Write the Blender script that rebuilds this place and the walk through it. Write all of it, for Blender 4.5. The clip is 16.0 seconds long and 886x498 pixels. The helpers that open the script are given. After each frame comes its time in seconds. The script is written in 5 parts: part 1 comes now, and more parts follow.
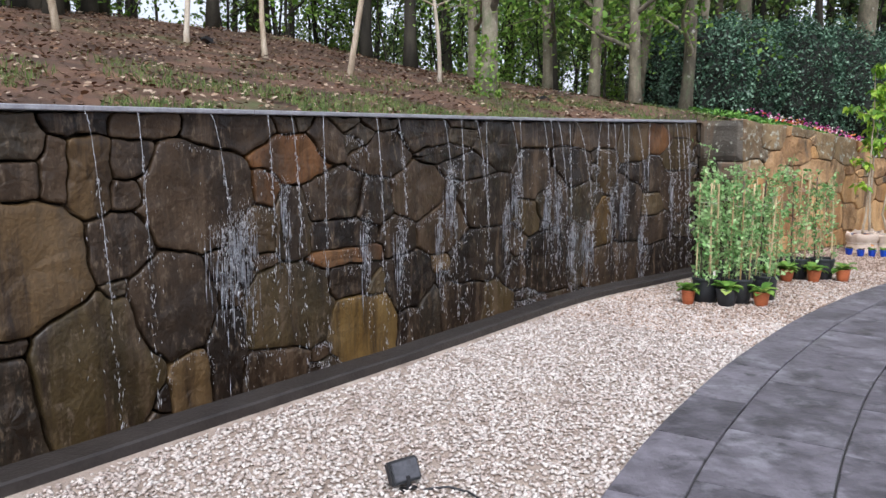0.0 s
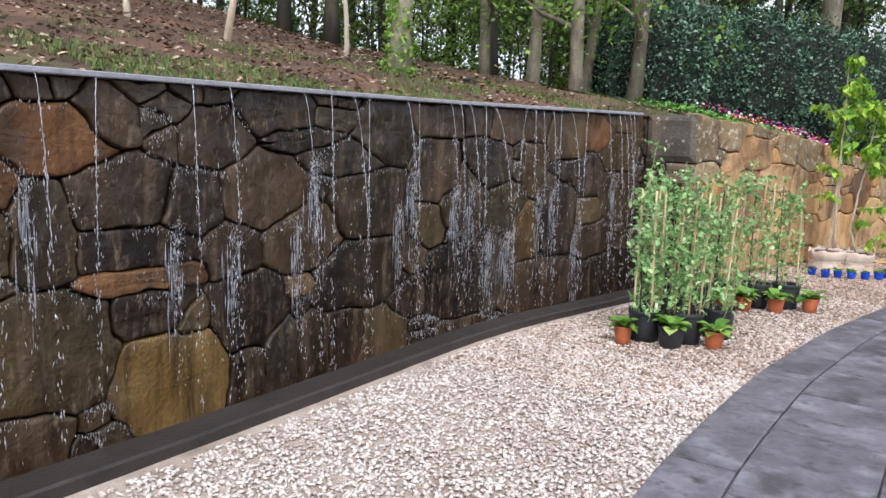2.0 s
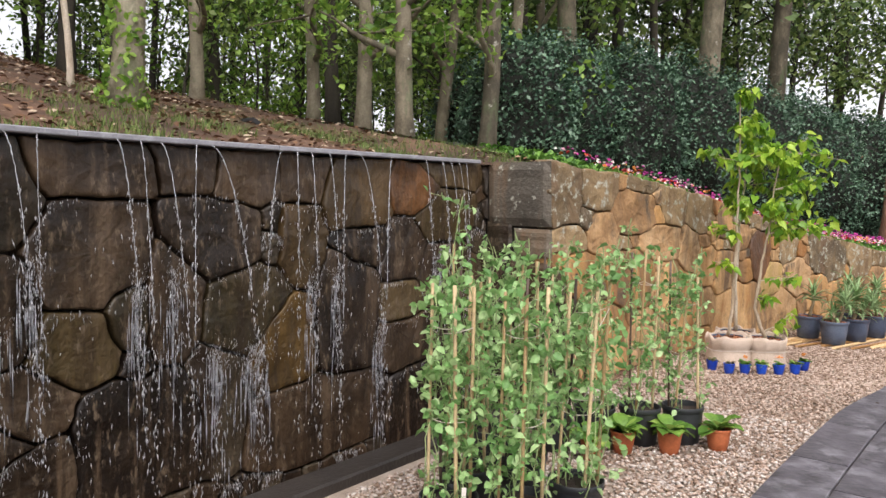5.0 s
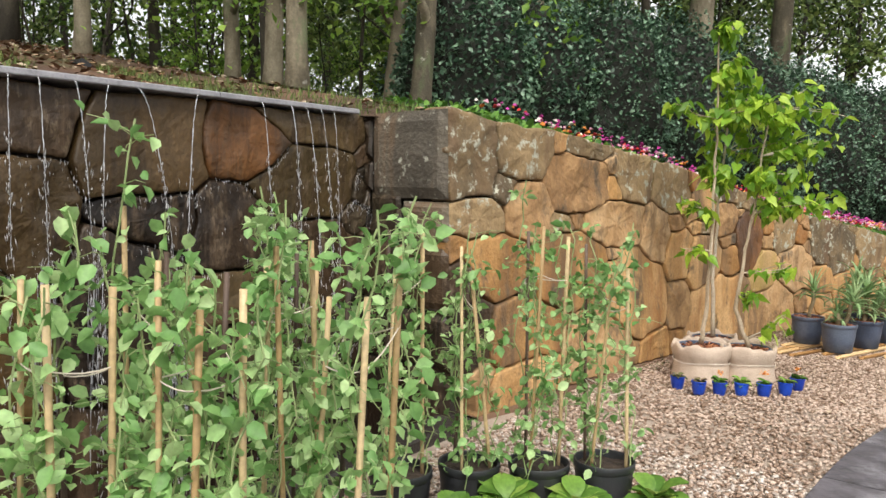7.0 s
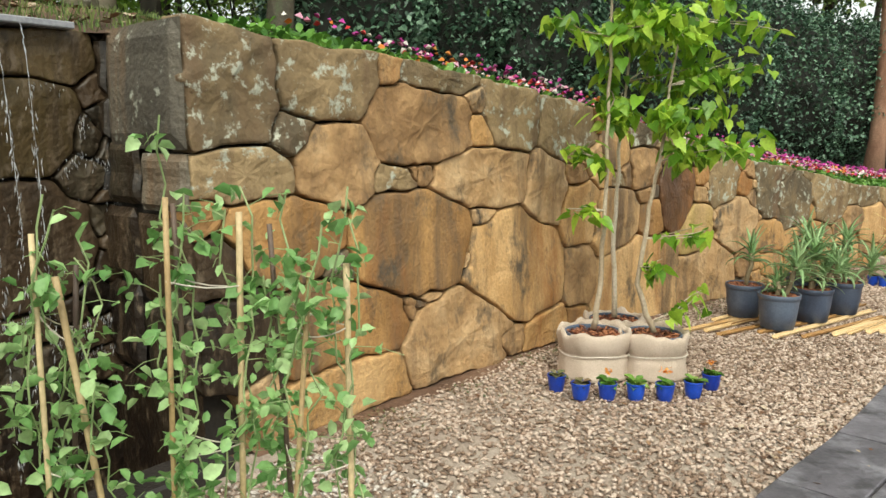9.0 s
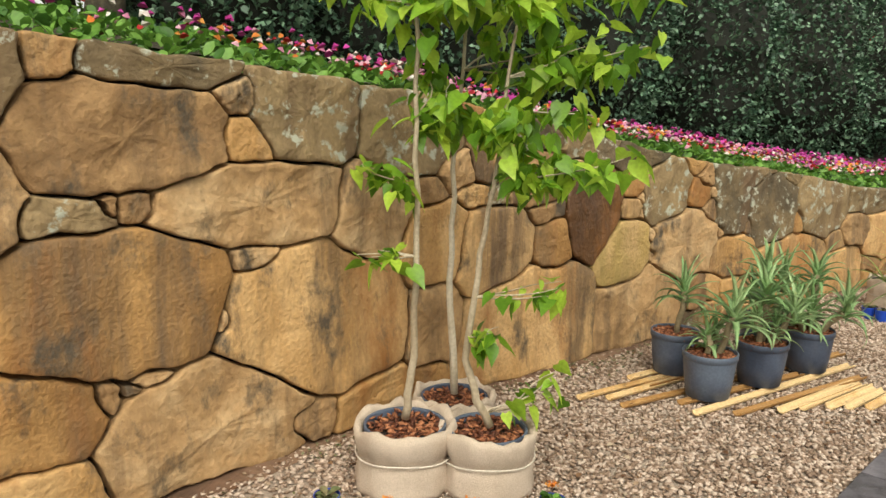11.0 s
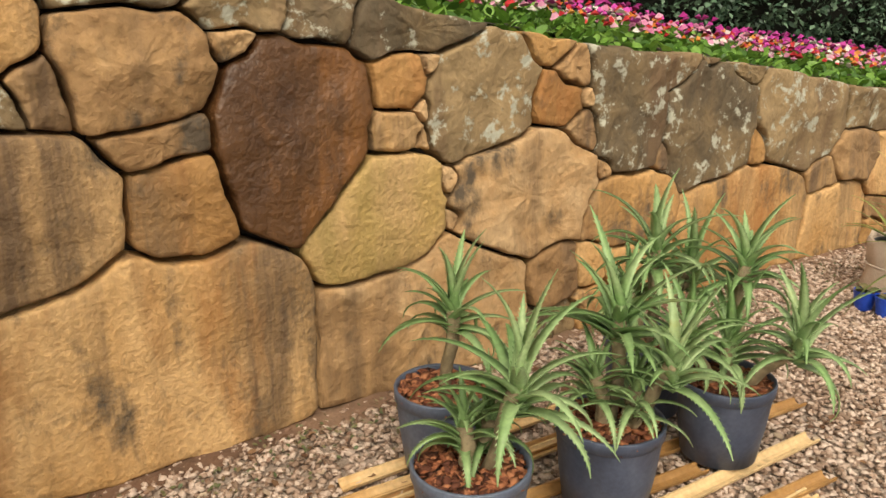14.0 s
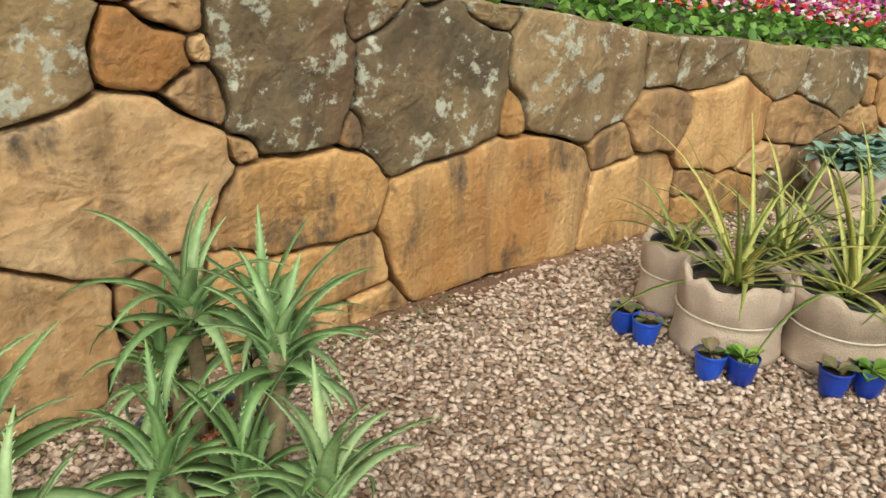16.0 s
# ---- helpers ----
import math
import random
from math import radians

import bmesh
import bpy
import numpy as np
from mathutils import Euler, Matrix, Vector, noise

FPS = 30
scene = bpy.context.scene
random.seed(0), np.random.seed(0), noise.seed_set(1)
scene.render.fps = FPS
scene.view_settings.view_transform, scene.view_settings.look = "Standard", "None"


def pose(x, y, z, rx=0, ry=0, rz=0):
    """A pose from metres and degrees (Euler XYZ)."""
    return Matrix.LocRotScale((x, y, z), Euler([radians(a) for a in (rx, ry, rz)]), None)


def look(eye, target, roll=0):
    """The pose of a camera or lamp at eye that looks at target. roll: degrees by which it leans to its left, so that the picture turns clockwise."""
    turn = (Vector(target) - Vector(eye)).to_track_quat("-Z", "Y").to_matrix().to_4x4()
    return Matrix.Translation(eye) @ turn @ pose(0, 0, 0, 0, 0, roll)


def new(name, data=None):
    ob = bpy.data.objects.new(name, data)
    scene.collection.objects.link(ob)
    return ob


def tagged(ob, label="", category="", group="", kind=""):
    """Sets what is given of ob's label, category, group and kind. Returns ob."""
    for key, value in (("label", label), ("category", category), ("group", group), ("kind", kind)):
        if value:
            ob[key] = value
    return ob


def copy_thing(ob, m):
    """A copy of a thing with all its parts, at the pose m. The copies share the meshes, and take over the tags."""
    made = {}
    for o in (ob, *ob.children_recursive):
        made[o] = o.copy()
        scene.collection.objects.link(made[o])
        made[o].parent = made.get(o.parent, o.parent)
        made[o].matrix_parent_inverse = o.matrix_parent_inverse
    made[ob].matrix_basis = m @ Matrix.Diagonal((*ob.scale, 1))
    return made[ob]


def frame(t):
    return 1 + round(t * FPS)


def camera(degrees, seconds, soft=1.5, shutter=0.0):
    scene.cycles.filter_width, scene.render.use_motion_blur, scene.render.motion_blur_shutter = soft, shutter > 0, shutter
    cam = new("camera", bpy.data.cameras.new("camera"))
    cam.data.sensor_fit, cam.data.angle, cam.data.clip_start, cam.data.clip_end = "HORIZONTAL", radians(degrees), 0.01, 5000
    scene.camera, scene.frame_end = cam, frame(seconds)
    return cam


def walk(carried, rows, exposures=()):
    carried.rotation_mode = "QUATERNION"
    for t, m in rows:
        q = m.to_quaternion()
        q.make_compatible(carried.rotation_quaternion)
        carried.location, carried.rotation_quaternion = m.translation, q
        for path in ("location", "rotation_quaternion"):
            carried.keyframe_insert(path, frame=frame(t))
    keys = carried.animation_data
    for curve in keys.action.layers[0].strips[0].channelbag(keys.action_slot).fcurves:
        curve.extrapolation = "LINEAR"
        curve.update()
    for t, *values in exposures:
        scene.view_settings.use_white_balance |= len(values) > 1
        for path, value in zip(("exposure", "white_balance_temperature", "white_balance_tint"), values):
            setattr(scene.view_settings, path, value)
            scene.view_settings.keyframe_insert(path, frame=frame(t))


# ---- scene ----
cam = camera(60.0, 16.0)
PATH = [
    (0, (1.824, -0.314, 1.669), (1.583, 1.654, 1.404), 0.1),
    (0.5, (1.912, 0.162, 1.65), (1.69, 2.128, 1.354), 0.6),
    (1, (2.05, 0.645, 1.638), (1.855, 2.613, 1.341), 1.9),
    (1.5, (2.163, 1.143, 1.643), (1.991, 3.114, 1.352), 2.5),
    (2, (2.303, 1.661, 1.653), (2.181, 3.636, 1.367), 2.2),
    (2.5, (2.515, 2.148, 1.689), (2.411, 4.137, 1.506), 2.0),
    (3, (2.625, 2.668, 1.7), (2.553, 4.664, 1.585), 2.5),
    (3.5, (2.787, 3.155, 1.692), (2.738, 5.154, 1.682), 3.5),
    (4, (2.939, 3.667, 1.674), (2.933, 5.666, 1.64), 3.5),
    (4.5, (3.131, 4.138, 1.66), (3.209, 6.135, 1.59), 2.1),
    (5, (3.374, 4.609, 1.669), (3.503, 6.601, 1.548), 1.2),
    (5.2, (3.465, 4.789, 1.646), (3.608, 6.78, 1.515), 0.9),
    (7.3, (4.635, 6.574, 1.504), (4.737, 8.565, 1.346), 1.5),
    (7.5, (4.745, 6.713, 1.495), (4.844, 8.7, 1.295), 1.6),
    (8, (5.02, 7.076, 1.51), (5.118, 9.06, 1.277), 2.1),
    (8.5, (5.333, 7.41, 1.512), (5.45, 9.391, 1.26), 1.9),
    (9, (5.65, 7.764, 1.525), (5.792, 9.739, 1.243), 0.5),
    (9.2, (5.777, 7.912, 1.565), (5.924, 9.885, 1.275), 0.0),
    (11.3, (7.296, 9.415, 1.755), (7.306, 11.376, 1.363), 1.3),
    (11.5, (7.389, 9.553, 1.74), (7.394, 11.511, 1.33), 1.5),
    (12, (7.611, 9.935, 1.727), (7.627, 11.888, 1.295), 2.6),
    (12.5, (7.873, 10.317, 1.721), (7.924, 12.264, 1.269), 3.3),
    (13, (8.045, 10.653, 1.668), (8.137, 12.599, 1.22), 2.8),
    (13.5, (8.258, 10.959, 1.63), (8.368, 12.9, 1.161), 2.2),
    (13.8, (8.561, 11.501, 1.574), (8.604, 13.429, 1.045), 1.2),
    (14, (8.768, 11.87, 1.462), (8.743, 13.782, 0.876), 0.1),
    (14.5, (9.044, 12.252, 1.452), (9.069, 14.147, 0.813), 0.3),
    (15, (9.367, 12.496, 1.442), (9.465, 14.377, 0.77), 1.0),
    (15.5, (9.674, 12.701, 1.444), (9.792, 14.563, 0.722), 1.5),
    (16, (9.973, 12.913, 1.472), (10.099, 14.755, 0.704), 2.4),
]
EXPOSURES = [(0, 0.72, 5850, 13), (3.5, 1.02, 6050, 12), (4.2, 1.02, 6250, 13), (5.0, 0.78, 6500, 15), (7.5, 0.84, 6750, 6), (9.0, 0.73, 6750, -1), (12.0, 0.6, 7600, 6), (13.5, 0.58, 7900, 10), (14.5, 0.72, 7700, 10), (16.0, 0.63, 7050, 3)]
walk(cam, [(t, look(eye, target, roll)) for t, eye, target, roll in PATH], EXPOSURES)

# ---- sky and light ----
world = bpy.data.worlds.new("overcast_sky")
scene.world = world
world.use_nodes = True
wn = world.node_tree.nodes
wl = world.node_tree.links
sky = wn.new("ShaderNodeTexSky")
sky.sky_type, sky.sun_disc = "NISHITA", False
sky.sun_elevation, sky.sun_rotation = radians(52), radians(200)
sky.dust_density, sky.air_density = 3.0, 1.0
grey = wn.new("ShaderNodeHueSaturation")
grey.inputs["Saturation"].default_value = 0.18
wl.new(sky.outputs[0], grey.inputs["Color"])
wl.new(grey.outputs[0], wn["Background"].inputs["Color"])
wn["Background"].inputs["Strength"].default_value = 0.15
sun = new("sun", bpy.data.lights.new("sun", "SUN"))
sun.data.energy, sun.data.angle, sun.data.color = 1.3, radians(24), (1.0, 0.96, 0.9)
sun.matrix_world = look((0, 0, 0), (-math.sin(radians(200)) * -0.62, -math.cos(radians(200)) * -0.62 * -1, -0.79))


# ---- materials ----
def material(name, stops, scale=6.0, stretch=(1, 1, 1), rough=0.8, bump=0.25, fine=60.0, rand="object", metal=0.0, spread=0.35, extra=None, wet=0.0, trans=0.0):
    """A procedural surface: a ramp of colours over broad noise, fine grain over it, a shade of its own for each piece."""
    m = bpy.data.materials.new(name)
    m.use_nodes = True
    n, l = m.node_tree.nodes, m.node_tree.links
    b = n["Principled BSDF"]
    co = n.new("ShaderNodeTexCoord")
    mp = n.new("ShaderNodeMapping")
    mp.inputs["Scale"].default_value = stretch
    l.new(co.outputs["Object"], mp.inputs["Vector"])
    if rand == "object":
        ri, out = n.new("ShaderNodeObjectInfo"), "Random"
    else:
        ri, out = n.new("ShaderNodeNewGeometry"), "Random Per Island"
    n1 = n.new("ShaderNodeTexNoise")
    n1.noise_dimensions = "4D"
    n1.inputs["Scale"].default_value, n1.inputs["Detail"].default_value, n1.inputs["Roughness"].default_value = scale, 5, 0.62
    l.new(mp.outputs[0], n1.inputs["Vector"])
    wm = n.new("ShaderNodeMath")
    wm.operation = "MULTIPLY"
    wm.inputs[1].default_value = 9.0 if rand == "object" else 0.0
    l.new(ri.outputs[out], wm.inputs[0])
    l.new(wm.outputs[0], n1.inputs["W"])
    add = n.new("ShaderNodeMath")
    add.operation = "MULTIPLY_ADD"
    add.inputs[1].default_value, add.inputs[2].default_value = spread, -spread / 2
    l.new(ri.outputs[out], add.inputs[0])
    tot = n.new("ShaderNodeMath")
    tot.operation = "ADD"
    l.new(n1.outputs[0], tot.inputs[0])
    l.new(add.outputs[0], tot.inputs[1])
    ramp = n.new("ShaderNodeValToRGB")
    els = ramp.color_ramp.elements
    lo, hi = 0.3, 0.7
    els[0].position, els[0].color = lo, (*stops[0], 1)
    els[1].position, els[1].color = hi, (*stops[-1], 1)
    for i, c in enumerate(stops[1:-1]):
        e = els.new(lo + (hi - lo) * (i + 1) / (len(stops) - 1))
        e.color = (*c, 1)
    l.new(tot.outputs[0], ramp.inputs[0])
    n2 = n.new("ShaderNodeTexNoise")
    n2.inputs["Scale"].default_value, n2.inputs["Detail"].default_value = fine, 4
    l.new(co.outputs["Object"], n2.inputs["Vector"])
    grain = n.new("ShaderNodeMapRange")
    grain.inputs["To Min"].default_value, grain.inputs["To Max"].default_value = 0.62, 1.38
    l.new(n2.outputs[0], grain.inputs["Value"])
    mix = n.new("ShaderNodeMix")
    mix.data_type, mix.blend_type = "RGBA", "MULTIPLY"
    mix.inputs["Factor"].default_value = 1.0
    l.new(ramp.outputs[0], mix.inputs["A"])
    l.new(grain.outputs[0], mix.inputs["B"])
    colour = mix.outputs["Result"]
    if extra:
        for ex_colour, ex_scale, ex_lo, ex_hi, ex_stretch in extra:
            em = n.new("ShaderNodeMapping")
            em.inputs["Scale"].default_value = ex_stretch
            l.new(co.outputs["Object"], em.inputs["Vector"])
            en = n.new("ShaderNodeTexNoise")
            en.noise_dimensions = "4D"
            en.inputs["Scale"].default_value, en.inputs["Detail"].default_value, en.inputs["Roughness"].default_value = ex_scale, 6, 0.68
            l.new(em.outputs[0], en.inputs["Vector"])
            l.new(wm.outputs[0], en.inputs["W"])
            er = n.new("ShaderNodeMapRange")
            er.inputs["From Min"].default_value, er.inputs["From Max"].default_value = ex_lo, ex_hi
            l.new(en.outputs[0], er.inputs["Value"])
            mx = n.new("ShaderNodeMix")
            mx.data_type = "RGBA"
            l.new(er.outputs[0], mx.inputs["Factor"])
            l.new(colour, mx.inputs["A"])
            mx.inputs["B"].default_value = (*ex_colour, 1)
            colour = mx.outputs["Result"]
    l.new(colour, b.inputs["Base Color"])
    b.inputs["Metallic"].default_value = metal
    rr = n.new("ShaderNodeMapRange")
    rr.inputs["To Min"].default_value, rr.inputs["To Max"].default_value = max(0.05, rough - 0.18), min(1, rough + 0.15)
    l.new(n1.outputs[0], rr.inputs["Value"])
    l.new(rr.outputs[0], b.inputs["Roughness"])
    if wet:
        b.inputs["Coat Weight"].default_value, b.inputs["Coat Roughness"].default_value = wet, 0.25
        b.inputs["Specular IOR Level"].default_value = 0.25
    if bump:
        hs = n.new("ShaderNodeMath")
        hs.operation = "MULTIPLY_ADD"
        hs.inputs[1].default_value = 0.5
        l.new(n2.outputs[0], hs.inputs[0])
        l.new(n1.outputs[0], hs.inputs[2])
        bm = n.new("ShaderNodeBump")
        bm.inputs["Strength"].default_value, bm.inputs["Distance"].default_value = min(1, bump * 1.5), 0.022
        l.new(hs.outputs[0], bm.inputs["Height"])
        l.new(bm.outputs[0], b.inputs["Normal"])
    if trans:
        tr = n.new("ShaderNodeBsdfTranslucent")
        l.new(colour, tr.inputs["Color"])
        ms = n.new("ShaderNodeMixShader")
        ms.inputs[0].default_value = trans
        l.new(b.outputs[0], ms.inputs[1])
        l.new(tr.outputs[0], ms.inputs[2])
        l.new(ms.outputs[0], n["Material Output"].inputs["Surface"])
    return m


LICHEN = ((0.40, 0.40, 0.32), 11.0, 0.55, 0.61, (1, 1, 1))
STREAK = ((0.14, 0.085, 0.045), 3.0, 0.5, 0.66, (1, 1, 0.09))
RUST = ((0.30, 0.12, 0.03), 2.4, 0.52, 0.7, (1, 1, 0.3))
STAIN = ((0.085, 0.062, 0.04), 5.0, 0.54, 0.66, (1, 1, 0.55))
tan_stone = material("tan_sandstone", [(0.27, 0.135, 0.042), (0.44, 0.245, 0.09), (0.56, 0.35, 0.16)], 2.0, (1.3, 1.3, 0.5), 0.78, 0.6, 45, extra=[STREAK, RUST, STAIN])
grey_stone = material("weathered_sandstone", [(0.095, 0.07, 0.04), (0.205, 0.14, 0.07), (0.31, 0.215, 0.11)], 2.6, (1, 1, 0.8), 0.9, 0.6, 38, extra=[STREAK, LICHEN])
brown_stone = material("iron_brown_sandstone", [(0.06, 0.025, 0.009), (0.125, 0.054, 0.017), (0.29, 0.14, 0.045)], 3.0, (1, 1, 0.5), 0.5, 0.6, 40, extra=[RUST])
yellow_stone = material("yellow_sandstone", [(0.31, 0.21, 0.06), (0.42, 0.28, 0.09), (0.45, 0.29, 0.13)], 2.2, (1, 1, 0.6), 0.8, 0.6, 48, extra=[((0.22, 0.17, 0.04), 2.5, 0.5, 0.7, (1, 1, 0.2))])
coarse_stone = material("coarse_tan_stone", [(0.25, 0.14, 0.06), (0.40, 0.24, 0.11), (0.50, 0.335, 0.18)], 5.0, (1, 1, 1), 0.92, 0.9, 30, extra=[STREAK, STAIN])
SPECKLE = ((0.13, 0.095, 0.062), 24.0, 0.55, 0.68, (1, 1, 0.4))
dark_end_stone = material("dark_grey_sandstone", [(0.045, 0.038, 0.03), (0.095, 0.08, 0.06), (0.15, 0.125, 0.09)], 2.6, (1, 1, 0.5), 0.7, 0.6, 38, extra=[STREAK, ((0.34, 0.34, 0.28), 11.0, 0.58, 0.64, (1, 1, 1))])
BROWNSTREAK = ((0.022, 0.013, 0.007), 5.5, 0.50, 0.64, (1, 1, 0.07))
WETSTREAK = ((0.105, 0.070, 0.042), 7.5, 0.52, 0.70, (1, 1, 0.09))
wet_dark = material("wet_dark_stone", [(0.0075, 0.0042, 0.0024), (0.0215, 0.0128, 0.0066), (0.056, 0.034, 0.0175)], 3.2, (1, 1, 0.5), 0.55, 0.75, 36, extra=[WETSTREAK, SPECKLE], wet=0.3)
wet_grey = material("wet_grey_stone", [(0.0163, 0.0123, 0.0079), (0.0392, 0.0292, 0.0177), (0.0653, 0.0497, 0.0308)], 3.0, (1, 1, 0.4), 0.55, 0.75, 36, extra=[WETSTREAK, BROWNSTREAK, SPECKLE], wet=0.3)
wet_tan = material("wet_tan_stone", [(0.0445, 0.0273, 0.01), (0.0971, 0.0585, 0.0232), (0.1335, 0.0859, 0.0393)], 2.4, (1, 1, 0.3), 0.55, 0.7, 36, extra=[((0.05, 0.035, 0.02), 3.4, 0.5, 0.66, (1, 1, 0.14)), BROWNSTREAK], wet=0.3)
wet_olive = material("wet_olive_stone", [(0.0193, 0.014, 0.0054), (0.0524, 0.035, 0.0121), (0.0937, 0.0623, 0.0268)], 2.8, (1, 1, 0.35), 0.55, 0.7, 36, extra=[WETSTREAK, BROWNSTREAK, SPECKLE], wet=0.3)
wet_orange = material("wet_orange_stone", [(0.0446, 0.0224, 0.0089), (0.1275, 0.0542, 0.016), (0.1913, 0.0956, 0.0382)], 3.2, (1, 1, 0.4), 0.55, 0.7, 36, extra=[((0.045, 0.035, 0.025), 3.4, 0.5, 0.66, (1, 1, 0.2)), BROWNSTREAK], wet=0.3)
wet_ochre = material("wet_ochre_stone", [(0.0576, 0.032, 0.0077), (0.1344, 0.0768, 0.0192), (0.1728, 0.1088, 0.0352)], 3.0, (1, 1, 0.4), 0.55, 0.7, 36, extra=[((0.05, 0.035, 0.02), 3.6, 0.52, 0.68, (1, 1, 0.16)), BROWNSTREAK], wet=0.3)
joint_mat = material("dark_joint_earth", [(0.012, 0.010, 0.008), (0.035, 0.027, 0.02)], 12, rough=0.95, rand="island")
plinth_mat = material("wet_concrete_kerb", [(0.02, 0.0165, 0.015), (0.042, 0.035, 0.031)], 5, rough=0.5, bump=0.3, wet=0.4, rand="island")
coping_mat = material("grey_slate_coping", [(0.20, 0.20, 0.22), (0.34, 0.34, 0.37)], 8, rough=0.4, bump=0.15, rand="island")
gravel_bed = material("gravel_bed", [(0.19, 0.1425, 0.1092), (0.342, 0.2707, 0.2185), (0.437, 0.3657, 0.304)], 3.0, rough=0.95, bump=0.6, fine=90, rand="island")
pale_pebble = material("pale_gravel_chips", [(0.42, 0.345, 0.30), (0.50, 0.43, 0.38), (0.56, 0.495, 0.445), (0.64, 0.58, 0.53)], 0.9, rough=0.85, bump=0.1, fine=160, rand="island", spread=0.6)
pebble_mat = material("gravel_chips", [(0.228, 0.1512, 0.106), (0.3534, 0.2484, 0.1855), (0.4332, 0.324, 0.2544), (0.5472, 0.432, 0.3551)], 0.9, rough=0.85, bump=0.1, fine=160, rand="island", spread=0.8)
slab_mat = material("dark_slate_paving", [(0.0605, 0.0551, 0.0626), (0.1155, 0.1051, 0.121), (0.1815, 0.1663, 0.189)], 4.0, rough=0.55, bump=0.6, fine=24, spread=0.2, extra=[((0.25, 0.24, 0.265), 3.5, 0.52, 0.7, (1, 1, 1)), ((0.05, 0.046, 0.05), 6.0, 0.54, 0.66, (1, 1, 1))])
slab_bed = material("paving_joint", [(0.04, 0.04, 0.04), (0.10, 0.095, 0.09)], 9, rough=0.95, rand="island")
soil_mat = material("leaf_litter_soil", [(0.06, 0.033, 0.02), (0.135, 0.072, 0.043), (0.22, 0.135, 0.085)], 1.6, rough=0.95, bump=0.8, fine=30, rand="island", extra=[((0.07, 0.105, 0.028), 0.5, 0.56, 0.68, (1, 1, 1))])
bed_mat = material("bed_soil", [(0.025, 0.02, 0.014), (0.06, 0.045, 0.03)], 3, rough=0.95, bump=0.6, rand="island")
litter_mat = material("fallen_leaves", [(0.10, 0.045, 0.02), (0.22, 0.12, 0.06), (0.42, 0.33, 0.24)], 3, rough=0.85, bump=0, rand="island", spread=0.9)
grass_mat = material("thin_grass", [(0.05, 0.09, 0.015), (0.10, 0.15, 0.03), (0.15, 0.19, 0.05)], 3, rough=0.8, bump=0, rand="island", spread=0.6)
black_plastic = material("black_plastic_pot", [(0.012, 0.013, 0.015), (0.028, 0.03, 0.034)], 8, rough=0.5, bump=0.05, fine=80)
navy_plastic = material("blue_grey_plastic_pot", [(0.036, 0.048, 0.08), (0.062, 0.08, 0.125), (0.1, 0.125, 0.175)], 6, rough=0.5, bump=0.06, fine=70)
blue_plastic = material("cobalt_plastic_pot", [(0.008, 0.035, 0.30), (0.012, 0.075, 0.52)], 4, rough=0.35, bump=0.02, fine=60, spread=0.7)
terracotta = material("terracotta_plastic", [(0.30, 0.075, 0.025), (0.44, 0.125, 0.045)], 7, rough=0.6, bump=0.08)
potting = material("potting_soil", [(0.02, 0.013, 0.01), (0.06, 0.04, 0.028)], 30, rough=0.95, bump=0.8)
bark_chip = material("red_bark_mulch", [(0.10, 0.028, 0.012), (0.24, 0.075, 0.03), (0.38, 0.15, 0.07)], 6, rough=0.9, bump=0.2, rand="island", spread=0.9)
burlap = material("beige_hessian", [(0.40, 0.31, 0.235), (0.56, 0.45, 0.36)], 5, rough=0.95, bump=0.35, fine=220)
rope_mat = material("pale_string", [(0.5, 0.44, 0.36), (0.65, 0.58, 0.5)], 20, rough=0.9, bump=0.1)
bamboo = material("bamboo_stake", [(0.36, 0.24, 0.11), (0.55, 0.42, 0.24)], 5, (1, 1, 0.4), 0.6, 0.1, 60, spread=0.5)
dark_cane = material("dark_cane", [(0.05, 0.03, 0.022), (0.11, 0.07, 0.05)], 5, (1, 1, 0.4), 0.65, 0.1, 60, spread=0.5)
slat_mat = material("split_bamboo_slat", [(0.36, 0.19, 0.065), (0.56, 0.34, 0.14), (0.66, 0.47, 0.25)], 5, (1, 1, 1), 0.55, 0.15, 50, spread=0.6, extra=[((0.14, 0.09, 0.05), 6.0, 0.6, 0.75, (1, 1, 1))])
pea_leaf = material("pea_leaf", [(0.14, 0.30, 0.085), (0.27, 0.475, 0.165), (0.45, 0.62, 0.29)], 3, rough=0.5, bump=0, rand="island", spread=0.5, trans=0.35)
pea_stem = material("pea_stem", [(0.17, 0.25, 0.09), (0.32, 0.38, 0.18)], 5, rough=0.7, bump=0, rand="island")
lettuce = material("bright_seedling_leaf", [(0.09, 0.20, 0.03), (0.2, 0.36, 0.06), (0.38, 0.50, 0.12)], 5, rough=0.5, bump=0, rand="island", spread=0.6, trans=0.3)
heart_leaf = material("heart_leaf", [(0.11, 0.24, 0.02), (0.23, 0.43, 0.035), (0.42, 0.59, 0.07)], 2, rough=0.42, bump=0, rand="island", spread=0.75, trans=0.42)
sap_bark = material("pale_sapling_bark", [(0.30, 0.23, 0.15), (0.44, 0.36, 0.26), (0.55, 0.48, 0.38)], 14, (1, 1, 0.3), 0.8, 0.3, 60)
aloe_mat = material("aloe_leaf", [(0.09, 0.18, 0.055), (0.18, 0.31, 0.115), (0.33, 0.45, 0.22)], 3, rough=0.52, bump=0.05, rand="island", spread=0.6, extra=[((0.30, 0.30, 0.06), 3.0, 0.62, 0.75, (1, 1, 1))])
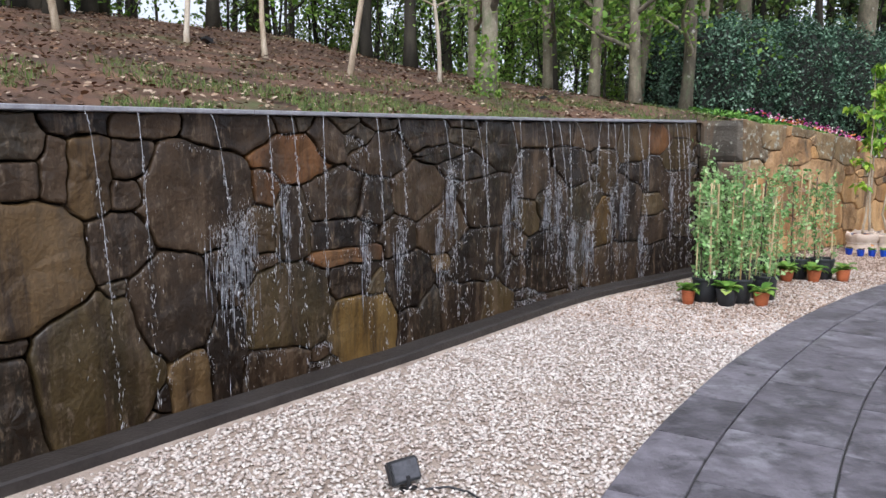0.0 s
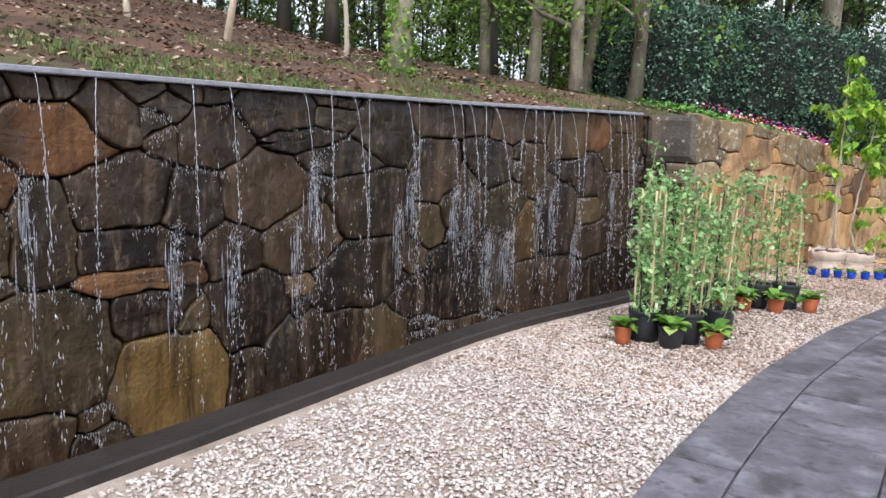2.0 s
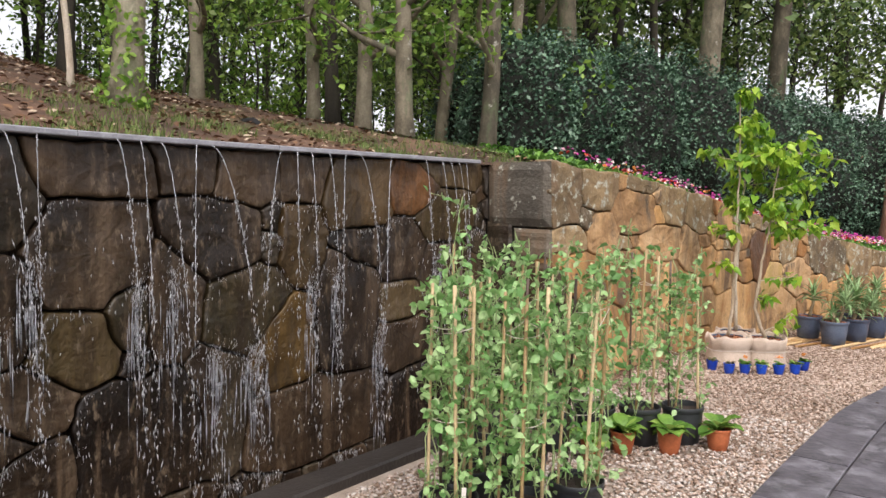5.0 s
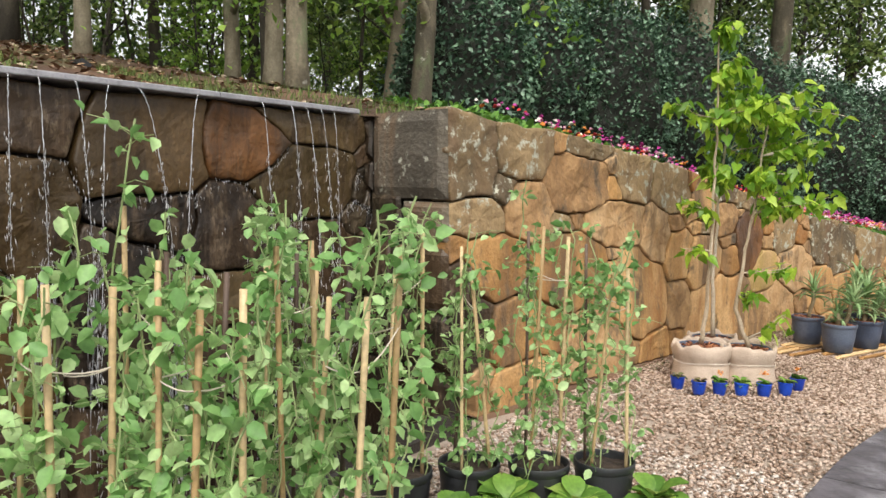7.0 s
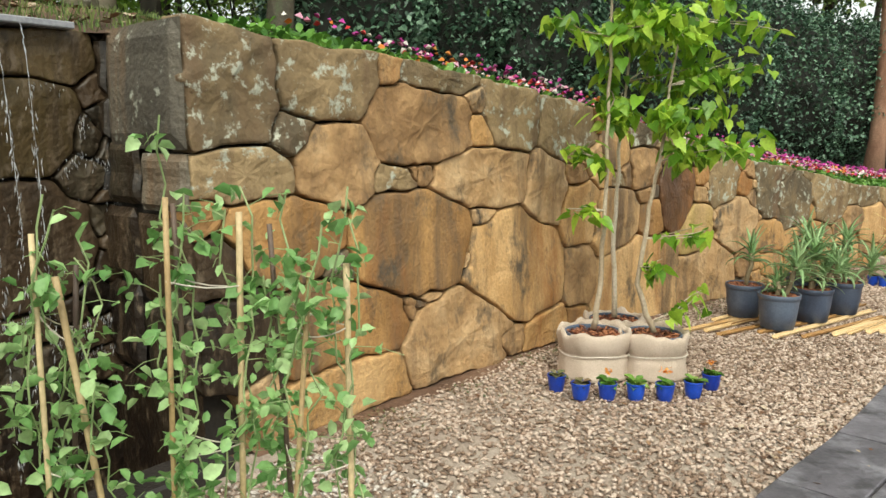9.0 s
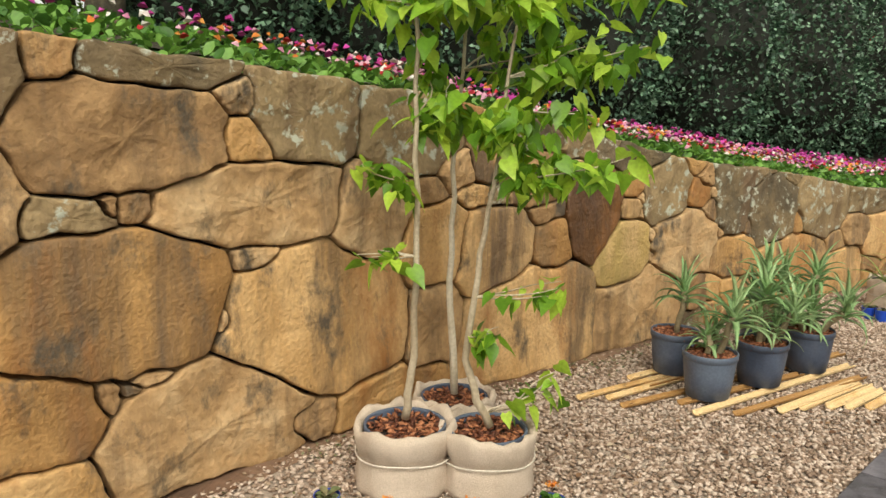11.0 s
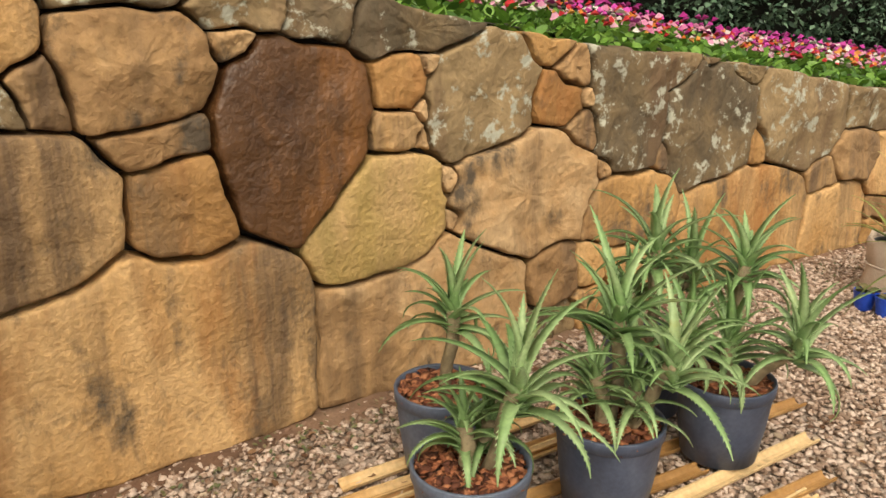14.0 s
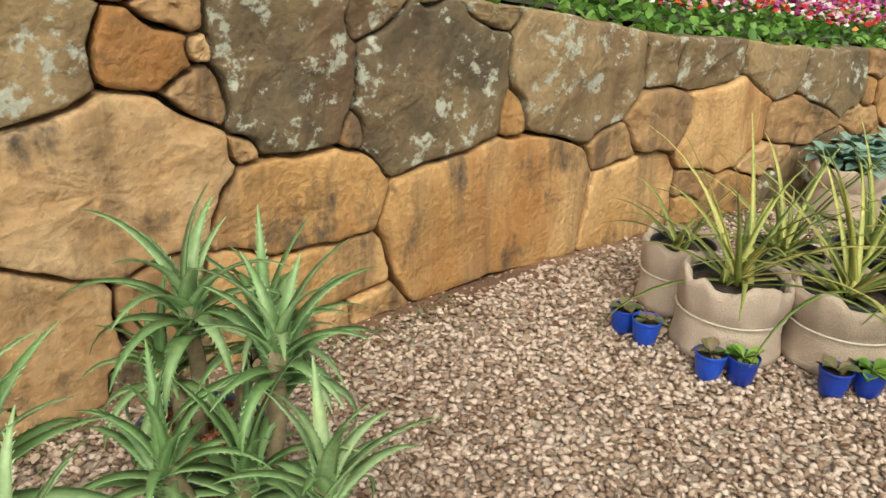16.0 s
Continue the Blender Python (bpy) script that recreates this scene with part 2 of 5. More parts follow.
aloe_stem = material("aloe_stem", [(0.14, 0.11, 0.06), (0.28, 0.22, 0.13)], 12, rough=0.85, bump=0.3)
strap_leaf = material("strap_leaf", [(0.19, 0.26, 0.07), (0.40, 0.44, 0.12), (0.66, 0.60, 0.2)], 2, rough=0.5, bump=0, rand="island", spread=0.8, trans=0.2)
succulent = material("grey_green_succulent", [(0.12, 0.22, 0.17), (0.22, 0.34, 0.27)], 5, rough=0.6, bump=0, rand="island")
camellia = material("camellia_leaf", [(0.024, 0.06, 0.035), (0.06, 0.13, 0.078), (0.135, 0.235, 0.145)], 1.2, rough=0.5, bump=0, rand="island", spread=0.7)
# near-black colour that stands for the shade deep inside the bushes
hedge_core = material("hedge_inner_shade", [(0.006, 0.008, 0.005), (0.014, 0.016, 0.01)], 6, rough=0.95, rand="island")
forest_leaf = material("forest_leaf", [(0.05, 0.095, 0.026), (0.12, 0.20, 0.05), (0.25, 0.34, 0.095)], 0.6, rough=0.55, bump=0, rand="island", spread=0.7, trans=0.35)
spring_leaf = material("spring_leaf", [(0.108, 0.228, 0.03), (0.204, 0.372, 0.048), (0.336, 0.504, 0.096)], 0.8, rough=0.5, bump=0, rand="island", spread=0.7, trans=0.45)
red_bark = material("red_brown_bark", [(0.11, 0.05, 0.03), (0.2, 0.1, 0.06), (0.3, 0.17, 0.11)], 4, (1, 1, 0.3), 0.9, 0.6, 34)
dark_bark = material("dark_forest_bark", [(0.014, 0.012, 0.008), (0.035, 0.03, 0.021), (0.072, 0.062, 0.044)], 3, (1, 1, 0.25), 0.95, 0.7, 30)
pale_bark = material("mottled_pale_bark", [(0.065, 0.055, 0.036), (0.155, 0.132, 0.088), (0.28, 0.245, 0.175)], 6, (1, 1, 0.5), 0.9, 0.5, 40, extra=[((0.10, 0.14, 0.06), 2.5, 0.55, 0.68, (1, 1, 0.5)), ((0.45, 0.44, 0.38), 8, 0.62, 0.7, (1, 1, 1))])
flower_mats = [material(nm, st, 3, rough=0.6, bump=0, rand="island", spread=0.5, trans=0.25) for nm, st in (
    ("magenta_petal", [(0.42, 0.02, 0.22), (0.62, 0.07, 0.40)]), ("pink_petal", [(0.62, 0.20, 0.36), (0.75, 0.42, 0.52)]),
    ("red_petal", [(0.45, 0.01, 0.02), (0.62, 0.04, 0.05)]), ("white_petal", [(0.72, 0.62, 0.6), (0.8, 0.76, 0.7)]), ("orange_petal", [(0.62, 0.16, 0.02), (0.75, 0.35, 0.08)]))]
bed_leaf = material("bedding_leaf", [(0.045, 0.13, 0.016), (0.105, 0.25, 0.033), (0.18, 0.36, 0.06)], 3, rough=0.55, bump=0, rand="island", spread=0.6, trans=0.3)
black_metal = material("black_lamp_housing", [(0.012, 0.012, 0.013), (0.03, 0.03, 0.032)], 9, rough=0.5, bump=0.03)
lens_mat = material("lamp_lens", [(0.05, 0.05, 0.055), (0.09, 0.09, 0.1)], 9, rough=0.15, bump=0)
water_mat = material("falling_water", [(0.62, 0.64, 0.68), (0.8, 0.82, 0.86)], 9, rough=0.12, bump=0.1, rand="island")
wb = water_mat.node_tree.nodes["Principled BSDF"]
wb.inputs["Transmission Weight"].default_value, wb.inputs["IOR"].default_value = 0.55, 1.33
foam_mat = material("white_foam", [(0.506, 0.513, 0.5456), (0.736, 0.738, 0.7568)], 12, rough=0.3, bump=0.1, rand="island")
fb = foam_mat.node_tree.nodes["Principled BSDF"]
fb.inputs["Transmission Weight"].default_value = 0.55

veil_mat = material("milky_water", [(0.40, 0.41, 0.45), (0.62, 0.63, 0.68)], 12, rough=0.3, bump=0.1, rand="island")
veil_mat.node_tree.nodes["Principled BSDF"].inputs["Transmission Weight"].default_value = 0.6


# ---- small builders ----
rng = np.random.default_rng(7)


def mesh_of(name, verts, faces, mat, smooth=False):
    me = bpy.data.meshes.new(name)
    me.from_pydata([tuple(v) for v in verts], [], [tuple(f) for f in faces])
    me.materials.append(mat)
    if smooth:
        me.polygons.foreach_set("use_smooth", [True] * len(me.polygons))
    me.update()
    return me


def part(name, me, parent=None, label=""):
    ob = new(name, me)
    if parent is not None:
        ob.parent = parent
    if label:
        ob["label"] = label
    return ob


def thing(name, label, category, group="", kind="", at=None):
    ob = new(name)
    ob.empty_display_size = 0.1
    if at is not None:
        ob.location = at
    return tagged(ob, label, category, group, kind)


def scatter(name, tv, tf, pos, rot, scale, mat, smooth=False):
    """One mesh of many copies of a small template. rot: (n,3,3); scale: (n,) or (n,3)."""
    tv = np.asarray(tv, float)
    tf = [tuple(f) for f in tf]
    n, k = len(pos), len(tv)
    sc = np.asarray(scale, float)
    if sc.ndim == 1:
        sc = np.repeat(sc[:, None], 3, 1)
    V = np.einsum("nij,nkj->nki", rot, tv[None] * sc[:, None, :]) + np.asarray(pos)[:, None, :]
    me = bpy.data.meshes.new(name)
    lens = np.array([len(f) for f in tf])
    flat = np.concatenate([np.array(f) for f in tf])
    loops = (flat[None] + (np.arange(n) * k)[:, None]).ravel()
    counts = np.tile(lens, n)
    me.vertices.add(n * k)
    me.vertices.foreach_set("co", V.ravel())
    me.loops.add(len(loops))
    me.loops.foreach_set("vertex_index", loops.astype(np.int32))
    me.polygons.add(len(counts))
    me.polygons.foreach_set("loop_start", np.r_[0, np.cumsum(counts)[:-1]].astype(np.int32))
    me.polygons.foreach_set("loop_total", counts.astype(np.int32))
    me.update(calc_edges=True)
    me.validate()
    me.materials.append(mat)
    if smooth:
        me.polygons.foreach_set("use_smooth", [True] * len(me.polygons))
    return me


def turns(n, tilt=math.pi, g=rng):
    """Random turns about z after a random tilt of at most `tilt`."""
    a, b, c = g.uniform(0, 2 * np.pi, n), g.uniform(-tilt, tilt, n), g.uniform(-tilt, tilt, n)
    ca, sa, cb, sb, cc, sc_ = np.cos(a), np.sin(a), np.cos(b), np.sin(b), np.cos(c), np.sin(c)
    z, o = np.zeros(n), np.ones(n)
    Rz = np.stack([np.stack([ca, -sa, z], 1), np.stack([sa, ca, z], 1), np.stack([z, z, o], 1)], 1)
    Rx = np.stack([np.stack([o, z, z], 1), np.stack([z, cb, -sb], 1), np.stack([z, sb, cb], 1)], 1)
    Ry = np.stack([np.stack([cc, z, sc_], 1), np.stack([z, o, z], 1), np.stack([-sc_, z, cc], 1)], 1)
    return Rz @ Rx @ Ry


def tube(points, radii, sides=8, cap=True):
    """Verts and faces of a tube along points."""
    P = [Vector(p) for p in points]
    V, F = [], []
    up = Vector((0, 0, 1))
    for i, p in enumerate(P):
        d = (P[min(i + 1, len(P) - 1)] - P[max(i - 1, 0)]).normalized()
        a = d.cross(up if abs(d.z) < 0.9 else Vector((1, 0, 0))).normalized()
        b = d.cross(a)
        for k in range(sides):
            th = 2 * math.pi * k / sides
            V.append(p + float(radii[i]) * (math.cos(th) * a + math.sin(th) * b))
    for i in range(len(P) - 1):
        for k in range(sides):
            k2 = (k + 1) % sides
            F.append((i * sides + k, i * sides + k2, (i + 1) * sides + k2, (i + 1) * sides + k))
    if cap:
        F.append(tuple(range(sides))[::-1])
        F.append(tuple((len(P) - 1) * sides + k for k in range(sides)))
    return V, F


def join(chunks):
    V, F = [], []
    for v, f in chunks:
        o = len(V)
        V += list(v)
        F += [tuple(i + o for i in q) for q in f]
    return V, F


def lathe(profile, sides=24):
    """A body of revolution from (radius, height) pairs."""
    V, F = [], []
    for r, z in profile:
        for k in range(sides):
            a = 2 * math.pi * k / sides
            V.append((r * math.cos(a), r * math.sin(a), z))
    for i in range(len(profile) - 1):
        for k in range(sides):
            k2 = (k + 1) % sides
            F.append((i * sides + k, i * sides + k2, (i + 1) * sides + k2, (i + 1) * sides + k))
    return V, F


def slab(x0, y0, z0, x1, y1, z1, bevel=0.004):
    bm = bmesh.new()
    bmesh.ops.create_cube(bm, size=1)
    for v in bm.verts:
        v.co = Vector((x0 + (v.co.x + 0.5) * (x1 - x0), y0 + (v.co.y + 0.5) * (y1 - y0), z0 + (v.co.z + 0.5) * (z1 - z0)))
    if bevel:
        bmesh.ops.bevel(bm, geom=bm.edges[:], offset=bevel, segments=2, affect="EDGES")
    V, F = [v.co.copy() for v in bm.verts], [[v.index for v in f.verts] for f in bm.faces]
    bm.free()
    return V, F


# ---- plan of the two walls ----
def smooth_line(P, n=400, half=0.5):
    P = np.array(P, float)
    d = np.r_[0, np.cumsum(np.hypot(*np.diff(P, axis=0).T))]
    s = np.linspace(0, d[-1], n)
    Q = np.c_[np.interp(s, d, P[:, 0]), np.interp(s, d, P[:, 1])]
    k = int(n * half / d[-1])
    for _ in range(3):
        R = Q.copy()
        for i in range(n):
            w = min(k, i, n - 1 - i)
            R[i] = Q[i - w:i + w + 1].mean(0)
        Q = R
    return Q, np.r_[0, np.cumsum(np.hypot(*np.diff(Q, axis=0).T))]


class WallFace:
    """A leaning wall face: s metres along its foot, z up, out metres in front of it."""

    def __init__(self, line, lean, back=0.0):
        self.Q, self.s = smooth_line(line)
        T = np.gradient(self.Q, axis=0)
        T /= np.hypot(*T.T)[:, None]
        self.T, self.N, self.lean = T, np.c_[-T[:, 1], T[:, 0]], lean
        self.Q = self.Q + back * self.N
        self.length = self.s[-1]

    def at(self, s, z, out=0.0):
        s, z, out = np.broadcast_arrays(np.asarray(s, float), np.asarray(z, float), np.asarray(out, float))
        over = s - np.clip(s, 0, self.length)
        q = [np.interp(s, self.s, self.Q[:, k]) + over * np.interp(s, self.s, self.T[:, k]) + (self.lean * z - out) * np.interp(s, self.s, self.N[:, k]) for k in (0, 1)]
        return np.stack([q[0], q[1], z], -1)


FOOT_1 = [(-2.3, 0.2), (-0.5, 3.27), (0.64, 5.14), (1.3, 6.27), (2.3, 8.05), (2.97, 8.88), (3.75, 9.75), (4.8, 11.05)]
FOOT_2 = [(4.75, 11.2), (5.76, 12.21), (6.55, 13.05), (7.27, 13.68), (8.35, 14.55), (9.5, 15.42), (10.5, 16.2), (11.3, 16.7), (12.6, 17.5), (14.5, 18.6)]
EDGE = [(-0.2, -4.0), (1.1, 0.2), (2.15, 3.25), (2.5, 4.1), (3.26, 5.6), (4.28, 7.27), (5.42, 8.8), (6.29, 9.78), (7.2, 10.8), (8.0, 11.45), (8.79, 12.25), (9.67, 13.15), (11.2, 14.3), (14.5, 16.4)]
face_1 = WallFace(FOOT_1, 0.02, 0.93)
face_kerb = WallFace(FOOT_1, 0.0, 0.10)
CHANNEL = -0.34
face_2 = WallFace(FOOT_2, 0.045)
TOP_2 = [(-1.0, 2.08), (-0.1, 2.08), (0.02, 2.08), (0.52, 2.03), (1.49, 2.0), (2.23, 1.94), (3.39, 1.82), (4.78, 1.58), (5.53, 1.44), (6.82, 1.29), (7.55, 1.2), (8.53, 1.06), (9.73, 0.94), (10.66, 0.86), (12.3, 0.72), (30.0, 0.5)]


def top_1(s):
    return 1.815 + 0.0165 * np.asarray(s, float)


def top_2(s):
    return np.interp(s, [p[0] for p in TOP_2], [p[1] for p in TOP_2])


# ---- ground ----
def strip(name, A, B, zA, zB, mat, nx=2):
    V, F = [], []
    for i in range(len(A)):
        for k in range(nx + 1):
            f = k / nx
            p = np.array(A[i]) * (1 - f) + np.array(B[i]) * f
            V.append((p[0], p[1], zA * (1 - f) + zB * f))
    w = nx + 1
    for i in range(len(A) - 1):
        for k in range(nx):
            F.append((i * w + k, (i + 1) * w + k, (i + 1) * w + k + 1, i * w + k + 1))
    return mesh_of(name, V, F, mat)


far = 420.0
# one sheet: flat in front of the kerb, sunk between kerb and wet wall, flat again behind
across = Vector((0.785, -0.62))
V, F = [], []
stations = [-far, -60.0, -20.0, -0.5, -0.45, *np.linspace(0.2, 13.2, 40), 13.6, 13.65, 40.0, far]
for a in stations:
    p, q = face_kerb.at(a, 0, -0.10)[:2], face_1.at(a, 0, -0.12)[:2]
    sunk = CHANNEL if -0.46 < a < 13.62 else -0.03
    for x, y, z in ((p[0] + far * across.x, p[1] + far * across.y, -0.03), (p[0] + 12 * across.x, p[1] + 12 * across.y, -0.03), (*p, -0.03), (*p, sunk), (*q, sunk), (*q, -0.03), (q[0] - far * across.x, q[1] - far * across.y, -0.03)):
        V.append((x, y, z))
for i in range(len(stations) - 1):
    for k in range(6):
        F.append((i * 7 + k, i * 7 + k + 1, (i + 1) * 7 + k + 1, (i + 1) * 7 + k))
tagged(new("ground", mesh_of("ground", V, F, soil_mat)), "dark earth ground running out to the woods", "ground", kind="structure")

edge_q, edge_s = smooth_line(EDGE, 300, 0.4)
edge_t = np.gradient(edge_q, axis=0)
edge_t /= np.hypot(*edge_t.T)[:, None]
edge_n = np.c_[-edge_t[:, 1], edge_t[:, 0]]


def reach_to_walls(q, n):
    """How far the gravel runs from the paving's edge before it meets the kerb or the foot of the dry wall."""
    for w in np.arange(0.5, 6.5, 0.04):
        p = q + w * n
        for f, stop in ((face_kerb, -0.03), (face_2, 0.12)):
            i = ((p - f.Q) ** 2).sum(1).argmin()
            if (i > 2 or f is face_2) and (i < len(f.Q) - 3 or f is face_kerb) and (p - f.Q[i]) @ f.N[i] > stop:
                return w
    return 6.5


gravel_w = np.array([reach_to_walls(q, n) for q, n in zip(edge_q, edge_n)])
gravel_w[edge_s < 2.0] = np.minimum(gravel_w[edge_s < 2.0], gravel_w[np.searchsorted(edge_s, 2.0)])
gravel = tagged(new("gravel_strip", strip("gravel_strip", edge_q - 0.25 * edge_n, edge_q + gravel_w[:, None] * edge_n, -0.012, -0.008, gravel_bed, 6)), "pale pinkish gravel strip between paving and stone walls", "gravel", kind="structure")

# loose chips over the strip, denser where the walker passes close
def chips(n, s0, s1, size):
    s = rng.uniform(s0, s1, n)
    w = rng.uniform(-0.02, 1.0, n) ** 1.0 * 4.9
    q = np.c_[np.interp(s, edge_s, edge_q[:, 0]) + w * np.interp(s, edge_s, edge_n[:, 0]), np.interp(s, edge_s, edge_q[:, 1]) + w * np.interp(s, edge_s, edge_n[:, 1])]
    keep = np.ones(n, bool)
    for f in (face_kerb, face_2):
        d = ((q[:, None, :] - f.Q[None, ::8, :]) ** 2).sum(2)
        i = d.argmin(1) * 8
        keep &= ((q - f.Q[i]) * f.N[i]).sum(1) < (-0.2 if f is face_kerb else 0.03)
    q = q[keep]
    n = len(q)
    z = rng.uniform(-0.006, 0.006, n)
    sc = np.c_[rng.uniform(0.7, 1.5, n), rng.uniform(0.6, 1.1, n), rng.uniform(0.35, 0.7, n)] * size * rng.uniform(0.6, 1.3, n)[:, None]
    return np.c_[q, z], turns(n, 0.5), sc


OCT = [(1, 0.1, 0), (-1, -0.1, 0.1), (0.15, 1, 0.1), (-0.1, -1, 0), (0.1, 0, 1), (0, 0, -1)]
OCTF = [(0, 2, 4), (2, 1, 4), (1, 3, 4), (3, 0, 4), (2, 0, 5), (1, 2, 5), (3, 1, 5), (0, 3, 5)]
total = edge_s[-1]
for lo, hi, cnt, size, mt in ((3.5, 12.0, 78000, 0.0165, pale_pebble), (11.0, 16.0, 20000, 0.016, pale_pebble), (11.0, 17.5, 50000, 0.0165, pebble_mat), (17.5, 24.5, 110000, 0.0165, pebble_mat)):
    pos, rot, sc = chips(cnt, lo, hi, size)
    tagged(new("gravel_chips", scatter("gravel_chips", OCT, OCTF, pos, rot, sc, mt)), "loose cream, pink and brown gravel chips", "gravel", kind="stuff")

# ---- paving: rows of stamped slate slabs that follow the curved edge ----
paving = tagged(new("pavement", strip("pavement", edge_q, edge_q - 5.5 * edge_n, 0.0, 0.0, slab_bed, 3)), "curved path of dark grey slate slabs", "paving", kind="structure")
row_w = [0.36, 0.62, 0.62, 0.62, 0.62, 0.62]
w0 = 0.0
for r, w in enumerate(row_w):
    s = -0.2 + rng.uniform(0, 0.4)
    while s < total - 0.5:
        ln = rng.uniform(0.75, 1.15)
        ss = np.linspace(s + 0.006, s + ln - 0.006, 6)
        def pt(a, b):
            return [np.interp(a, edge_s, edge_q[:, k]) - b * np.interp(a, edge_s, edge_n[:, k]) for k in (0, 1)]
        h = 0.022 + rng.uniform(-0.002, 0.002)
        inner, outer = w0 + 0.006, w0 + w - 0.006
        V, F = [], []
        for b, zz in ((inner, 0.001), (inner, h - 0.005), (inner + 0.006, h), (outer - 0.006, h), (outer, h - 0.005), (outer, 0.001)):
            for a in ss:
                V.append((*pt(a, b), zz))
        for j in range(5):
            for i in range(5):
                F.append((j * 6 + i, j * 6 + i + 1, (j + 1) * 6 + i + 1, (j + 1) * 6 + i))
        F += [(0, 6, 12, 18, 24, 30), (35, 29, 23, 17, 11, 5)]
        part("paving_slab", mesh_of("paving_slab", V, F, slab_mat), paving)
        s += ln
    w0 += w

# ---- stone walls ----
WET_STONES_A = [
    (3.57, 0.05, 0.22, 0.34, 1), (3.64, 0.46, 0.09, 0.05, 5), (3.73, 1.46, 0.13, 0.11, 5), (3.76, 1.71, 0.14, 0.13, 1),
    (3.77, 0.92, 0.36, 0.39, 0), (3.93, 1.53, 0.09, 0.21, 5), (4.06, 1.8, 0.21, 0.08, 5), (4.11, 0.24, 0.43, 0.5, 3),
    (4.14, 1.49, 0.14, 0.26, 4), (4.27, 0.72, 0.09, 0.08, 1), (4.31, 1.0, 0.25, 0.22, 5), (4.41, 1.35, 0.13, 0.09, 5),
    (4.46, 1.57, 0.17, 0.12, 5), (4.55, 1.79, 0.25, 0.07, 5), (4.66, 0.56, 0.34, 0.35, 5), (4.83, -0.09, 0.18, 0.26, 4),
    (4.92, 1.32, 0.47, 0.38, 5), (5.11, 0.06, 0.17, 0.37, 5), (5.23, 1.75, 0.38, 0.14, 5),
]
WET_STONES_B = [
    (5.42, 1.02, 0.2, 0.18, 4), (5.54, -0.11, 0.36, 0.19, 5), (5.54, 1.38, 0.12, 0.16, 2), (5.77, 0.36, 0.45, 0.34, 3),
    (5.79, 1.05, 0.16, 0.27, 3), (5.87, 1.57, 0.44, 0.18, 2), (6.21, 1.67, 0.2, 0.16, 5), (6.32, 1.27, 0.33, 0.21, 5),
    (6.42, 0.7, 0.41, 0.07, 2), (6.42, 0.91, 0.37, 0.13, 5), (6.49, 0.49, 0.3, 0.14, 5), (6.64, 0.04, 0.43, 0.32, 6),
    (6.8, 0.4, 0.14, 0.1, 3), (6.82, 1.17, 0.22, 0.2, 5), (7.03, 1.6, 0.27, 0.19, 5), (7.15, 0.84, 0.25, 0.18, 5),
    (7.26, -0.08, 0.15, 0.23, 5), (7.3, 0.36, 0.35, 0.28, 5), (7.47, 1.21, 0.4, 0.27, 5),
]
WET_STONES_C = [
    (7.6, -0.05, 0.19, 0.34, 1), (7.61, 1.77, 0.4, 0.14, 5), (7.67, 1.58, 0.12, 0.04, 4), (7.81, 0.5, 0.16, 0.07, 4),
    (7.85, 0.85, 0.39, 0.25, 5), (7.89, 1.6, 0.35, 0.11, 5), (7.94, -0.07, 0.18, 0.3, 5), (8.16, 1.77, 0.24, 0.09, 1),
    (8.26, 1.47, 0.45, 0.14, 5), (8.34, 0.01, 0.22, 0.24, 5), (8.54, 0.5, 0.6, 0.28, 5), (8.63, 1.07, 0.48, 0.27, 5),
    (8.78, 1.67, 0.34, 0.23, 1), (8.79, -0.08, 0.28, 0.26, 3), (9.03, 0.57, 0.23, 0.19, 5), (9.08, 0.2, 0.26, 0.18, 5),
    (9.35, 0.86, 0.2, 0.18, 3), (9.43, 1.8, 0.31, 0.14, 5), (9.45, 1.34, 0.31, 0.29, 5),
]
WET_STONES_D = [
    (9.6, 1.05, 0.12, 0.21, 3), (9.76, 0.27, 0.44, 0.35, 5), (9.88, 1.09, 0.17, 0.34, 5), (10.05, 1.85, 0.24, 0.16, 5),
    (10.14, 1.43, 0.33, 0.24, 5), (10.18, 0.33, 0.25, 0.43, 1), (10.4, 1.84, 0.3, 0.19, 5), (10.41, 0.92, 0.34, 0.28, 3),
    (10.69, 0.66, 0.28, 0.31, 6), (10.87, 1.37, 0.18, 0.26, 4), (10.88, 1.85, 0.23, 0.21, 5), (11.07, 0.1, 0.78, 0.3, 5),
    (11.37, 0.81, 0.34, 0.49, 5), (11.49, 1.7, 0.38, 0.26, 0), (11.56, 1.32, 0.32, 0.17, 5), (12.0, 0.83, 0.3, 0.21, 3),
    (12.0, 1.26, 0.3, 0.26, 5), (12.08, 0.54, 0.46, 0.23, 5), (12.21, 1.75, 0.36, 0.18, 2),
]
WET_STONES_E = [
    (12.52, -0.06, 0.78, 0.39, 5), (12.63, 1.6, 0.43, 0.25, 3), (12.67, 1.01, 0.44, 0.3, 5), (12.74, 1.89, 0.39, 0.13, 3),
]
WET_STONES = WET_STONES_A + WET_STONES_B + WET_STONES_C + WET_STONES_D + WET_STONES_E
